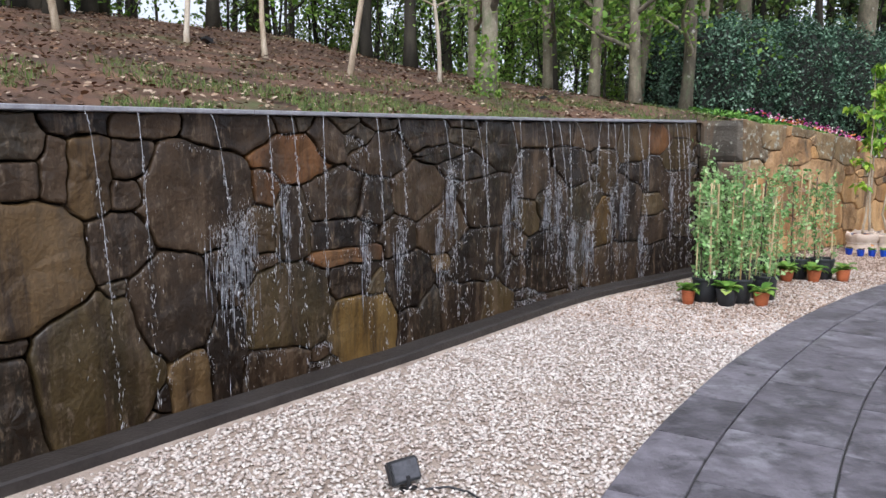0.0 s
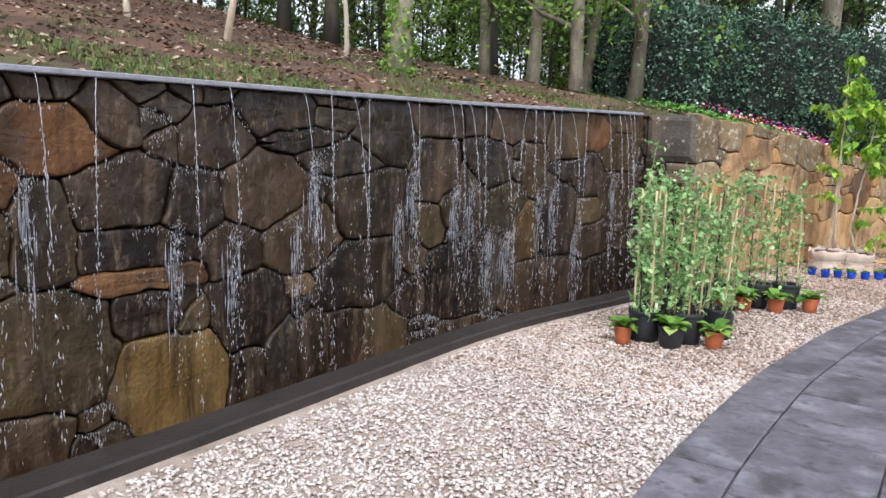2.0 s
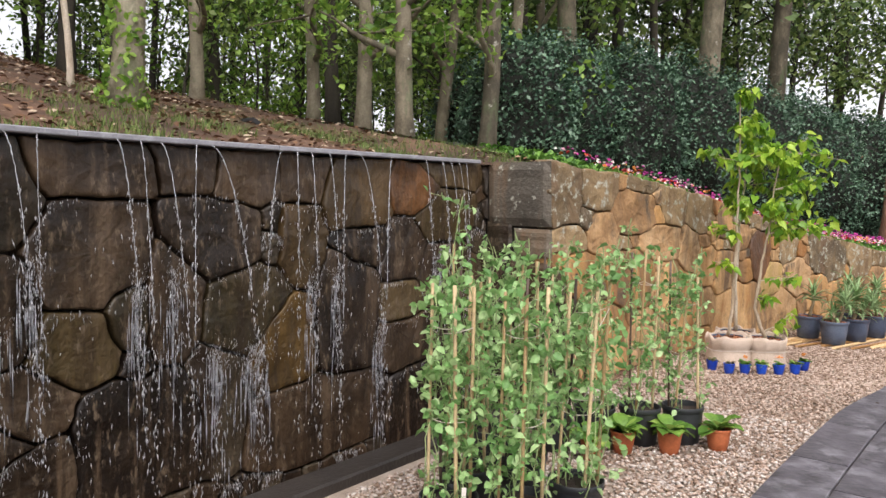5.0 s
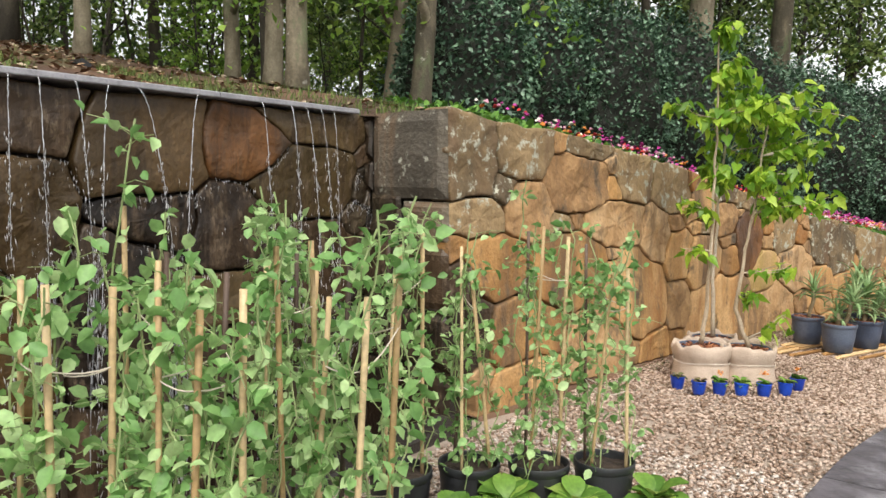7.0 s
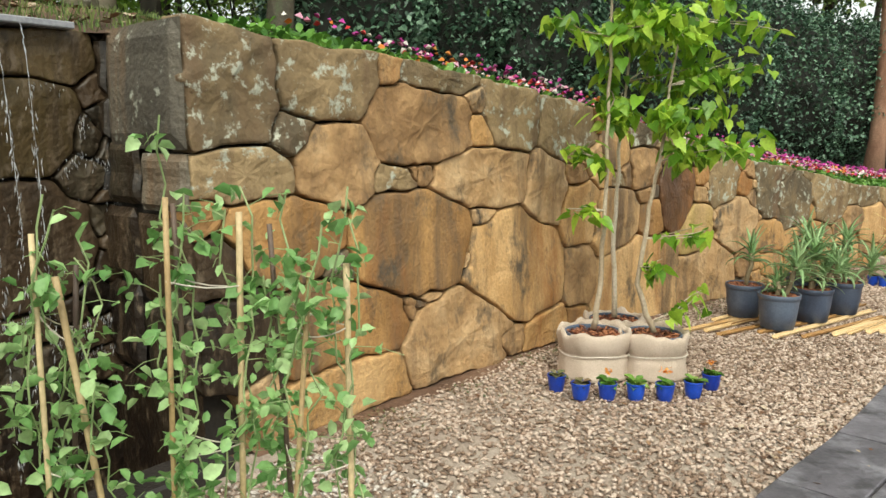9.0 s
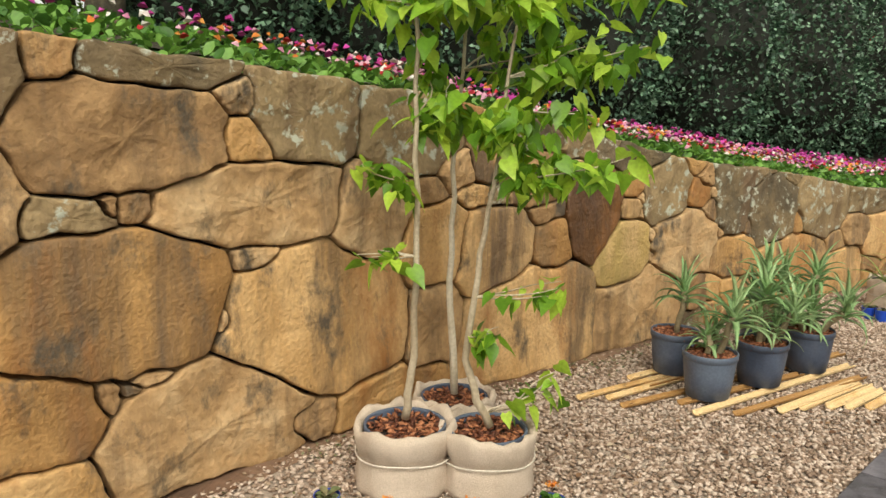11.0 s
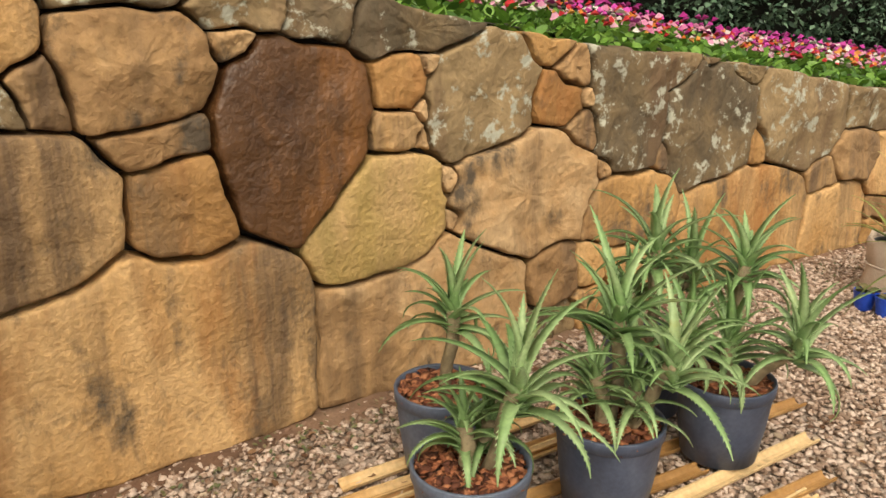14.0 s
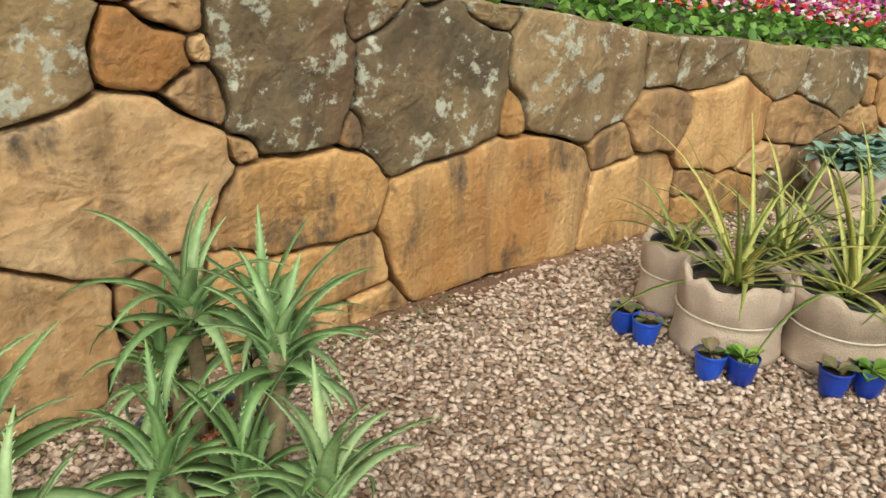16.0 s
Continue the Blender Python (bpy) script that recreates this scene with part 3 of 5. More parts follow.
DRY_STONES_A = [
    (-0.34, 1.49, 0.22, 0.1, 5), (0.09, 1.78, 0.46, 0.3, 1), (0.23, 0.9, 0.15, 0.16, 5), (0.27, 0.57, 0.19, 0.22, 5),
    (0.34, 1.35, 0.28, 0.1, 1), (0.57, 1.02, 0.33, 0.18, 0), (0.7, 1.55, 0.11, 0.1, 1), (0.91, 1.84, 0.31, 0.23, 1),
    (0.95, 1.41, 0.26, 0.19, 4), (0.97, 0.13, 0.42, 0.18, 0), (1.02, 0.51, 0.47, 0.23, 0), (1.4, 1.31, 0.18, 0.07, 1),
    (1.47, 0.54, 0.08, 0.11, 4), (1.54, 1.34, 0.04, 0.07, 4), (1.58, 0.54, 0.08, 0.05, 4), (1.66, 1.33, 0.09, 0.07, 4),
    (1.67, 0.58, 0.13, 0.06, 4), (1.56, 0.9, 0.49, 0.34, 0), (1.64, 1.6, 0.45, 0.23, 4),
]
DRY_STONES_B = [
    (1.85, 1.91, 0.29, 0.09, 1), (1.98, 0.3, 0.55, 0.31, 4), (2.02, 0.75, 0.04, 0.09, 4), (2.17, 1.78, 0.1, 0.08, 4),
    (2.2, 1.03, 0.1, 0.06, 4), (2.2, 1.59, 0.14, 0.11, 0), (2.21, 1.28, 0.51, 0.19, 4), (2.44, 0.16, 0.15, 0.09, 4),
    (2.5, 1.72, 0.31, 0.23, 1), (2.56, 0.65, 0.59, 0.39, 0), (2.95, 1.14, 0.24, 0.27, 4), (2.97, 0.11, 0.24, 0.16, 0),
    (3.22, 1.63, 0.32, 0.24, 1), (3.35, 0.13, 0.17, 0.13, 0), (3.38, 0.95, 0.27, 0.22, 0), (3.4, 0.49, 0.21, 0.25, 4),
    (3.55, 1.39, 0.09, 0.08, 4), (3.84, 0.84, 0.33, 0.29, 0), (4.14, 0.32, 0.66, 0.43, 0),
]
DRY_STONES_C = [
    (4.27, 1.55, 0.18, 0.07, 1), (4.31, 1.31, 0.2, 0.16, 4), (4.35, 1.09, 0.13, 0.06, 4), (4.38, 0.83, 0.15, 0.19, 0),
    (4.58, 1.37, 0.06, 0.03, 4), (4.64, 1.5, 0.18, 0.08, 1), (4.8, 1.05, 0.3, 0.31, 2), (4.91, 1.47, 0.12, 0.09, 1),
    (5.14, 0.7, 0.29, 0.27, 3), (5.21, 1.03, 0.12, 0.09, 0), (5.25, 1.22, 0.11, 0.11, 0), (5.29, 1.4, 0.21, 0.09, 1),
    (5.31, 0.26, 0.49, 0.34, 4), (5.32, 0.99, 0.05, 0.06, 4), (5.33, 1.11, 0.04, 0.06, 4), (5.36, 1.27, 0.04, 0.05, 4),
    (5.45, 0.81, 0.06, 0.05, 4), (5.5, 0.65, 0.06, 0.06, 4), (5.63, 1.1, 0.31, 0.24, 1),
]
DRY_STONES_D = [
    (5.86, 0.73, 0.41, 0.28, 4), (6.03, 0.32, 0.12, 0.12, 4), (6.04, 1.09, 0.16, 0.13, 0), (6.15, 1.22, 0.08, 0.06, 4),
    (6.21, 0.95, 0.14, 0.11, 4), (6.22, 1.11, 0.03, 0.03, 4), (6.34, 0.78, 0.06, 0.05, 4), (6.52, 1.03, 0.28, 0.31, 1),
    (6.54, 0.56, 0.3, 0.15, 0), (6.64, 0.23, 0.22, 0.11, 0), (6.79, 0.78, 0.05, 0.07, 0), (6.89, 1.17, 0.16, 0.08, 1),
    (7.16, 0.92, 0.39, 0.31, 1), (7.16, 1.22, 0.09, 0.05, 1), (7.43, 1.17, 0.13, 0.07, 1), (7.54, 0.32, 0.56, 0.32, 0),
    (7.59, 0.75, 0.07, 0.1, 0), (7.99, 0.89, 0.41, 0.29, 1), (8.27, 0.52, 0.13, 0.09, 0),
]
DRY_STONES_E = [
    (8.42, 0.21, 0.3, 0.23, 0), (8.59, 0.95, 0.1, 0.15, 1), (8.66, 0.62, 0.27, 0.14, 4), (9.01, 0.88, 0.29, 0.16, 1),
    (9.15, 0.57, 0.38, 0.26, 0), (9.56, 0.85, 0.29, 0.18, 1), (9.91, 0.5, 0.33, 0.13, 4), (10.19, 0.71, 0.31, 0.22, 1),
]
DRY_STONES = DRY_STONES_A + DRY_STONES_B + DRY_STONES_C + DRY_STONES_D + DRY_STONES_E


DRY_MATS = [tan_stone, grey_stone, brown_stone, yellow_stone, coarse_stone, wet_dark, tan_stone]
WET_MATS = [wet_tan, wet_grey, wet_orange, wet_olive, wet_tan, wet_dark, wet_ochre]


def fill_seeds(seeds, s0, s1, top, tones, g, foot=0.0):
    """Adds stones of random size where the list leaves the wall bare."""
    out = list(seeds)
    for _ in range(2500):
        s = g.uniform(s0, s1)
        z = g.uniform(foot + 0.08, float(top(s)) - 0.08)
        a, b = g.uniform(0.12, 0.3), g.uniform(0.1, 0.26)
        if all(((s - q[0]) / (q[2] * 1.45 + a * 0.9)) ** 2 + ((z - q[1]) / (q[3] * 1.45 + b * 0.9)) ** 2 > 1.0 for q in out):
            out.append((s, z, a, b, tones[g.integers(len(tones))]))
    return out


def stone_gap(P, S, power=2.7):
    """How far each point lies outside each boxy oval stone (below 0: inside it)."""
    q = np.abs(P[:, None, :] - S[None, :, :2]) / S[None, :, 2:]
    return ((q ** power).sum(2) ** (1 / power) - 1) * np.sqrt(S[:, 2] * S[:, 3])[None]


def stone_sizes(seeds):
    S = np.array([q[:4] for q in seeds], float)
    S[:, 2:] = np.clip(S[:, 2:], 0.045, 0.75)
    return S


def stone_cells(seeds, s0, s1, top, rays=92, foot=0.0, most=0.15):
    """Lets each stone grow along rays from its middle until it meets a neighbour, the wall's edge or its own reach."""
    S = stone_sizes(seeds)
    th = np.linspace(0, 2 * np.pi, rays, endpoint=False)
    cells = []
    for i, (cs, cz, a, b) in enumerate(S):
        k = np.linspace(0.12, 1.3 + 0.18 / min(a, b), 110)
        P = np.stack([cs + a * np.cos(th)[:, None] * k, cz + b * np.sin(th)[:, None] * k], -1)
        flat = P.reshape(-1, 2)
        near = [j for j in range(len(S)) if j != i and abs(S[j, 0] - cs) < a + S[j, 2] + 0.4 and abs(S[j, 1] - cz) < b + S[j, 3] + 0.4]
        own = stone_gap(flat, S[i:i + 1])[:, 0]
        stop = (own > most) | (flat[:, 1] > top(flat[:, 0])) | (flat[:, 1] < foot) | (flat[:, 0] < s0) | (flat[:, 0] > s1)
        if near:
            stop |= own > stone_gap(flat, S[near]).min(1)
        stop = stop.reshape(rays, -1)
        stop[:, -1] = True
        first = stop.argmax(1)
        if (first == 0).sum() > rays // 3:
            cells.append(None)
            continue
        r = k[np.maximum(first - 1, 0)]
        Q = np.c_[cs + a * np.cos(th) * r, cz + b * np.sin(th) * r]
        area = 0.5 * abs((Q[:, 0] * np.roll(Q[:, 1], -1) - Q[:, 1] * np.roll(Q[:, 0], -1)).sum())
        if area < 0.002:
            cells.append(None)
            continue
        L = np.r_[0, np.cumsum(np.hypot(*(np.roll(Q, -1, 0) - Q).T))]
        t = np.linspace(0, L[-1], rays, endpoint=False)
        Q = np.r_[Q, Q[:1]]
        cells.append(np.c_[np.interp(t, L, Q[:, 0]), np.interp(t, L, Q[:, 1])])
    return cells


def wander(P):
    """Bends straight joints the same way for both stones that share them."""
    out = []
    for p in P:
        a, b = Vector((p[0] * 2.3, p[1] * 2.3, 1.7)), Vector((p[0] * 8.0, p[1] * 8.0, 5.2))
        va, vb = noise.noise_vector(a), noise.noise_vector(b)
        out.append((0.025 * va.x + 0.014 * vb.x, 0.025 * va.y + 0.014 * vb.y))
    return np.array(out)


def stone_mesh(face, poly, mat, g, gap, proud, rough):
    poly = poly + wander(poly)
    c = poly.mean(0)
    d = poly - c
    L = np.hypot(d[:, 0], d[:, 1])[:, None]
    # draw the outline in by the joint
    sm = d
    wob = np.array([noise.fractal(Vector(((c[0] + p[0]) * 5, (c[1] + p[1]) * 5, 3.1)), 0.8, 2.2, 4) for p in d])[:, None]
    sm = sm * (1 - np.clip((gap + 0.008 * np.abs(wob)) / L, 0, 0.4))
    # a narrow worn arris of even width, then a nearly flat face
    reach = np.hypot(sm[:, 0], sm[:, 1])[:, None]
    rings = [(1 - np.clip(x / reach, 0, 0.3), h) for x, h in ((0.0, -0.16), (0.0, 0.0), (0.002, 0.5), (0.006, 0.85), (0.016, 1.0))]
    rings += [(f * (1 - np.clip(0.016 / reach, 0, 0.3)), 1.0) for f in (0.88, 0.76, 0.62, 0.47, 0.31, 0.15)]
    n = len(d)
    V, F = [], []
    ph = g.uniform(0, 50)
    tilt = g.normal(0, 0.04, 2)
    for f, h in rings:
        q = c + sm * f
        if h <= 0:
            out = np.full(n, h if h < -0.1 else 0.0)
        else:
            nz = np.array([noise.fractal(Vector((p[0] * 3.4, p[1] * 3.4, ph)), 0.75, 2.2, 6) for p in q])
            out = proud * h + rough * nz * min(1, h + 0.2) + (sm * f) @ tilt * 0.5
        V += list(face.at(q[:, 0], q[:, 1], out))
    V.append(face.at(c[0], c[1], proud * 1.05 + rough * noise.fractal(Vector((c[0] * 3.2, c[1] * 3.2, ph)), 0.9, 2.1, 4)))
    for i in range(len(rings) - 1):
        for k in range(n):
            k2 = (k + 1) % n
            F.append((i * n + k, i * n + k2, (i + 1) * n + k2, (i + 1) * n + k))
    o = (len(rings) - 1) * n
    for k in range(n):
        F.append((o + k, o + (k + 1) % n, len(V) - 1))
    return mesh_of("stone", V, F, mat, smooth=True)


def wall_body(name, face, s0, s1, top, depth, label, behind=0.09):
    """The solid wall behind the facing stones."""
    ss = np.linspace(s0, s1, 60)
    V, F = [], []
    for s in ss:
        t = float(top(s)) - 0.02
        V += [face.at(s, -0.4, -behind), face.at(s, t * 0.5, -behind), face.at(s, t, -behind), face.at(s, t, -depth), face.at(s, -0.3, -depth - face.lean * t)]
    for i in range(len(ss) - 1):
        for k in range(5):
            k2 = (k + 1) % 5
            F.append((i * 5 + k, (i + 1) * 5 + k, (i + 1) * 5 + k2, i * 5 + k2))
    F += [(4, 3, 2, 1, 0), tuple((len(ss) - 1) * 5 + k for k in range(5))]
    return tagged(new(name, mesh_of(name, V, F, joint_mat)), label, "stone wall", kind="structure")


wall_1 = wall_body("wall_1", face_1, 0.2, 13.35, top_1, 0.55, "wet dark fieldstone retaining wall with water running down it")
wall_2 = wall_body("wall_2", face_2, 0.1, 12.3, top_2, 1.1, "dry tan sandstone retaining wall of large irregular blocks")
stone_rng = np.random.default_rng(21)


def chink(seeds, s0, s1, top, tones, g, foot=0.0):
    """Small stones wedged into the gaps that the large ones leave."""
    ss, zz = np.meshgrid(np.arange(s0 + 0.04, s1, 0.035), np.arange(foot + 0.05, 2.15, 0.035))
    P = np.c_[ss.ravel(), zz.ravel()]
    P = P[P[:, 1] < top(P[:, 0]) - 0.03]
    bare = stone_gap(P, stone_sizes(seeds)).min(1) > 0.08
    out = list(seeds)
    P = P[bare]
    while len(P):
        d = np.hypot(*(P - P[0]).T)
        blob = P[d < 0.16]
        if len(blob) >= 4:
            m = blob.mean(0)
            out.append((float(m[0]), float(m[1]), max(0.05, float(np.ptp(blob[:, 0])) * 0.5 + 0.02), max(0.05, float(np.ptp(blob[:, 1])) * 0.5 + 0.02), tones[g.integers(len(tones))]))
        P = P[d >= 0.16]
    return out


wet_seeds = fill_seeds(WET_STONES, 0.4, 13.2, top_1, [5, 5, 5, 1, 3], stone_rng, CHANNEL)
dry_seeds = fill_seeds(DRY_STONES, -0.1, 12.2, top_2, [0, 4, 1, 0, 4], stone_rng)
wet_seeds = chink(wet_seeds, 0.2, 13.35, top_1, [5, 5, 1], stone_rng, CHANNEL)
dry_seeds = chink(dry_seeds, 0.06, 12.3, top_2, [0, 4, 4, 1], stone_rng)
for seeds, face, top, s0, s1, mats, parent, proud, rough, foot in (
        (wet_seeds, face_1, top_1, 0.2, 13.35, WET_MATS, wall_1, 0.03, 0.03, CHANNEL), (dry_seeds, face_2, top_2, 0.06, 12.3, DRY_MATS, wall_2, 0.028, 0.03, 0.0)):
    cells = stone_cells(seeds, s0, s1, top, foot=foot)
    if face is face_1:
        wet_cells = [c for c in cells if c is not None]
    for seed, poly in zip(seeds, cells):
        if poly is None:
            continue
        part("stone", stone_mesh(face, poly, mats[seed[4]], stone_rng, 0.004, proud * stone_rng.uniform(0.7, 1.4), rough * (1.05 if seed[4] in (4, 1) else 0.6)), parent)

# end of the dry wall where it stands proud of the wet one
# the stones on this end are darker than those on the front
for z0, z1, u0, u1, mt in ((CHANNEL, 0.34, 0.0, 1.0, wet_dark), (0.36, 0.72, 0.0, 0.55, wet_grey), (0.36, 0.8, 0.57, 1.0, wet_dark), (0.74, 1.16, 0.0, 0.55, wet_dark), (0.82, 1.18, 0.57, 1.0, wet_dark), (1.18, 1.45, 0.0, 0.48, dark_end_stone), (1.2, 1.5, 0.5, 0.84, wet_grey), (1.2, 1.5, 0.86, 1.0, wet_dark), (1.47, 2.05, 0.0, 0.8, dark_end_stone), (1.52, 1.72, 0.82, 1.0, wet_grey), (1.74, 2.03, 0.82, 1.0, wet_grey)):
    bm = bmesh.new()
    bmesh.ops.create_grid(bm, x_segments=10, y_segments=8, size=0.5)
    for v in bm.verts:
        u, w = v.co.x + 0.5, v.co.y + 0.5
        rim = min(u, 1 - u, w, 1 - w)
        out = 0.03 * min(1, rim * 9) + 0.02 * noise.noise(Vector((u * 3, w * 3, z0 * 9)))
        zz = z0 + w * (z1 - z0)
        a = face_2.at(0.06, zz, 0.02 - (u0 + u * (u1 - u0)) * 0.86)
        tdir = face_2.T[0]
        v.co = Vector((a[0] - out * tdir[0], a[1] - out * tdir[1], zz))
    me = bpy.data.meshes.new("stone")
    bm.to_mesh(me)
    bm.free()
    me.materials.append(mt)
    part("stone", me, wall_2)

# kerb at the foot of the wet wall and slate coping on top
ss = np.linspace(0.2, 13.2, 80)
V, F = [], []
for s in ss:
    for out, z in ((0.12, -0.05), (0.115, 0.05), (0.10, 0.062), (0.0, 0.066), (-0.09, 0.066), (-0.09, CHANNEL)):
        p = face_kerb.at(s, 0, out)
        wv = 0.014 * noise.noise(Vector((s * 2.6, z * 9, 0)))
        V.append((p[0] + wv, p[1] + wv, z + 0.5 * wv))
for i in range(len(ss) - 1):
    for k in range(5):
        F.append((i * 6 + k, i * 6 + k + 1, (i + 1) * 6 + k + 1, (i + 1) * 6 + k))
tagged(new("kerb", mesh_of("kerb", V, F, plinth_mat)), "low wet concrete kerb along the foot of the wall", "kerb", kind="structure")
coping = tagged(new("coping"), "thin grey slate coping along the wet wall", "coping", kind="structure")
s = 0.2
while s < 13.0:
    ln = min(1.3, 13.06 - s)
    V, F = [], []
    for a in np.linspace(s + 0.002, s + ln - 0.002, 5):
        t = float(top_1(a))
        for out, dz in ((0.10, 0.0), (0.105, 0.006), (0.105, 0.028), (0.095, 0.034), (-0.36, 0.036), (-0.36, 0.0)):
            p = face_1.at(a, t, out)
            V.append((p[0], p[1], t + dz))
    for i in range(4):
        for k in range(6):
            k2 = (k + 1) % 6
            F.append((i * 6 + k, i * 6 + k2, (i + 1) * 6 + k2, (i + 1) * 6 + k))
    F += [tuple(range(6))[::-1], tuple(24 + k for k in range(6))]
    part("coping_slab", mesh_of("coping_slab", V, F, coping_mat), coping)
    s += ln

# ---- hillside behind the walls ----
def crest(d):
    return np.where(d < 8.5, d, 8.5 + 1.2 * (1 - np.exp(-(np.maximum(d, 8.5) - 8.5) / 1.2)) - 0.02 * np.maximum(d - 10, 0))


def hill_line():
    s1 = np.linspace(-14, 12.9, 60)
    top = top_1(np.maximum(s1, 0))
    p1 = np.array([face_1.at(s, t, -0.3)[:2] for s, t in zip(s1, top)])
    s2 = np.linspace(0.4, 30, 70)
    p2 = np.array([face_2.at(s, float(top_2(s)), -0.22)[:2] for s in s2])
    z = np.r_[top + 0.005, top_2(s2) - 0.02]
    u = np.r_[s1 - 13.0, s2]
    return np.r_[p1, p2], z, u


hill_p, hill_z, hill_u = hill_line()
hill_t = np.gradient(hill_p, axis=0)
hill_t /= np.hypot(*hill_t.T)[:, None]
ang = np.unwrap(np.arctan2(hill_t[:, 1], hill_t[:, 0]))
ker = np.ones(15) / 15
ang = np.convolve(np.pad(ang, 7, mode="edge"), ker, "valid")
hill_n = np.c_[-np.sin(ang), np.cos(ang)]


def hill_at(u, d):
    """The hillside at u along the wall tops (0 at the corner, wet wall below 0) and d metres behind them."""
    u, d = np.asarray(u, float), np.asarray(d, float)
    p = [np.interp(u, hill_u, hill_p[:, k]) + d * np.interp(u, hill_u, hill_n[:, k]) for k in (0, 1)]
    slope = np.interp(u, [-14, -6, -4, -2, 0.5, 4, 12], [0.225, 0.225, 0.24, 0.235, 0.17, 0.12, 0.13])
    z = np.interp(u, hill_u, hill_z) + slope * crest(d)
    return np.stack([p[0], p[1], z], -1)


ud = np.unique(np.r_[0, 0.1, 0.3, np.linspace(0.6, 14, 34), np.linspace(15, 70, 20)])
V, F = [], []
for i, u in enumerate(hill_u):
    pts = hill_at(np.full(len(ud), u), ud)
    for p, d in zip(pts, ud):
        V.append((p[0], p[1], p[2] + 0.05 * min(1, d) * noise.fractal(Vector((p[0] * 0.7, p[1] * 0.7, 0)), 1, 2, 3)))
m = len(ud)
for i in range(len(hill_u) - 1):
    for k in range(m - 1):
        F.append((i * m + k, (i + 1) * m + k, (i + 1) * m + k + 1, i * m + k + 1))
tagged(new("hillside", mesh_of("hillside", V, F, soil_mat, True)), "leaf-strewn brown slope above the walls", "slope", kind="structure")

# ---- plant parts ----
LEAF = [(0, 0, 0), (0.3, 0.32, 0.07), (0.27, 0.72, 0.05), (0, 1, -0.05), (-0.27, 0.72, 0.05), (-0.3, 0.32, 0.07), (0, 0.5, -0.02)]
LEAFF = [(0, 1, 6), (1, 2, 6), (2, 3, 6), (3, 4, 6), (4, 5, 6), (5, 0, 6)]
OVAL = [(0, 0, 0), (0.32, 0.3, 0.15), (0.3, 0.68, 0.12), (0.04, 1, -0.12), (-0.34, 0.62, 0.14), (-0.3, 0.24, 0.16), (0, 0.5, -0.04)]
QUAD = [(0, 0, 0), (0.33, 0.45, 0.08), (0, 1, -0.03), (-0.33, 0.45, 0.08)]
QUADF = [(0, 1, 2), (0, 2, 3)]
HEART = [(0.0, 0.08, 0), (0.176, -0.04, 0.03), (0.336, 0.16, 0.07), (0.32, 0.42, 0.06), (0.16, 0.74, 0.0), (0.0, 1.08, -0.12), (-0.16, 0.74, 0.0), (-0.32, 0.42, 0.06), (-0.336, 0.16, 0.07), (-0.176, -0.04, 0.03), (0.0, 0.4, -0.02), (0.0, 0.72, -0.05)]
HEARTF = [(0, 1, 2, 10), (2, 3, 10), (3, 4, 11, 10), (4, 5, 11), (5, 6, 11), (6, 7, 10, 11), (7, 8, 10), (8, 9, 0, 10)]


def blade(base, az, elev, length, width, droop, seg=7, thick=0.25, teeth=False):
    """A tapering, arching leaf with a channelled face."""
    V, F = [], []
    d = Vector((math.cos(az), math.sin(az), 0))
    side = Vector((-math.sin(az), math.cos(az), 0))
    p, e = Vector(base), elev
    for i in range(seg + 1):
        f = i / seg
        w = width * (1.0 + 0.1 * f) * (1 - f) ** 0.95 + 0.0015
        up = Vector((0, 0, 1)) * math.cos(e) - d * math.sin(e)
        V += [p - side * w + up * w * thick, p - up * w * thick * 0.6, p + side * w + up * w * thick]
        V.append(p + up * w * 0.04)
        p = p + (d * math.cos(e) + Vector((0, 0, 1)) * math.sin(e)) * (length / seg)
        e -= droop / seg * (0.6 + 0.8 * f)
    for i in range(seg):
        a, b = i * 4, (i + 1) * 4
        F += [(a, a + 1, b + 1, b), (a + 1, a + 2, b + 2, b + 1), (a + 3, a, b, b + 3), (a + 2, a + 3, b + 3, b + 2)]
    if teeth:
        for i in range(seg - 1):
            for k, sign in ((0, -1), (2, 1)):
                p, q = V[i * 4 + k], V[(i + 1) * 4 + k]
                for f in (0.1, 0.6):
                    u, v = p.lerp(q, f), p.lerp(q, f + 0.22)
                    o = len(V)
                    V += [u, v, v + side * sign * 0.006 + (q - p).normalized() * 0.005]
                    F.append((o, o + 1, o + 2))
    return V, F


def pot_meshes(name, rt, rb, h, mat, fill):
    body = mesh_of(name, *lathe([(0.0, 0.004), (rb * 0.9, 0.0), (rb, 0.004), (rb + (rt - rb) * 0.5, h * 0.45), (rt * 0.955, h * 0.84), (rt * 0.96, h * 0.86), (rt, h * 0.875), (rt * 1.005, h * 0.99), (rt * 0.995, h), (rt * 0.95, h), (rt * 0.935, h * 0.97), (rt * 0.92, h * 0.82)], 32), mat, True)
    V, F = lathe([(0.0, h * 0.9), (rt * 0.5, h * 0.895), (rt * 0.925, h * 0.87)], 24)
    V = [(x, y, z + 0.01 * noise.noise(Vector((x * 40, y * 40, 0)))) for x, y, z in V]
    return body, mesh_of("soil", V, F, fill, True)


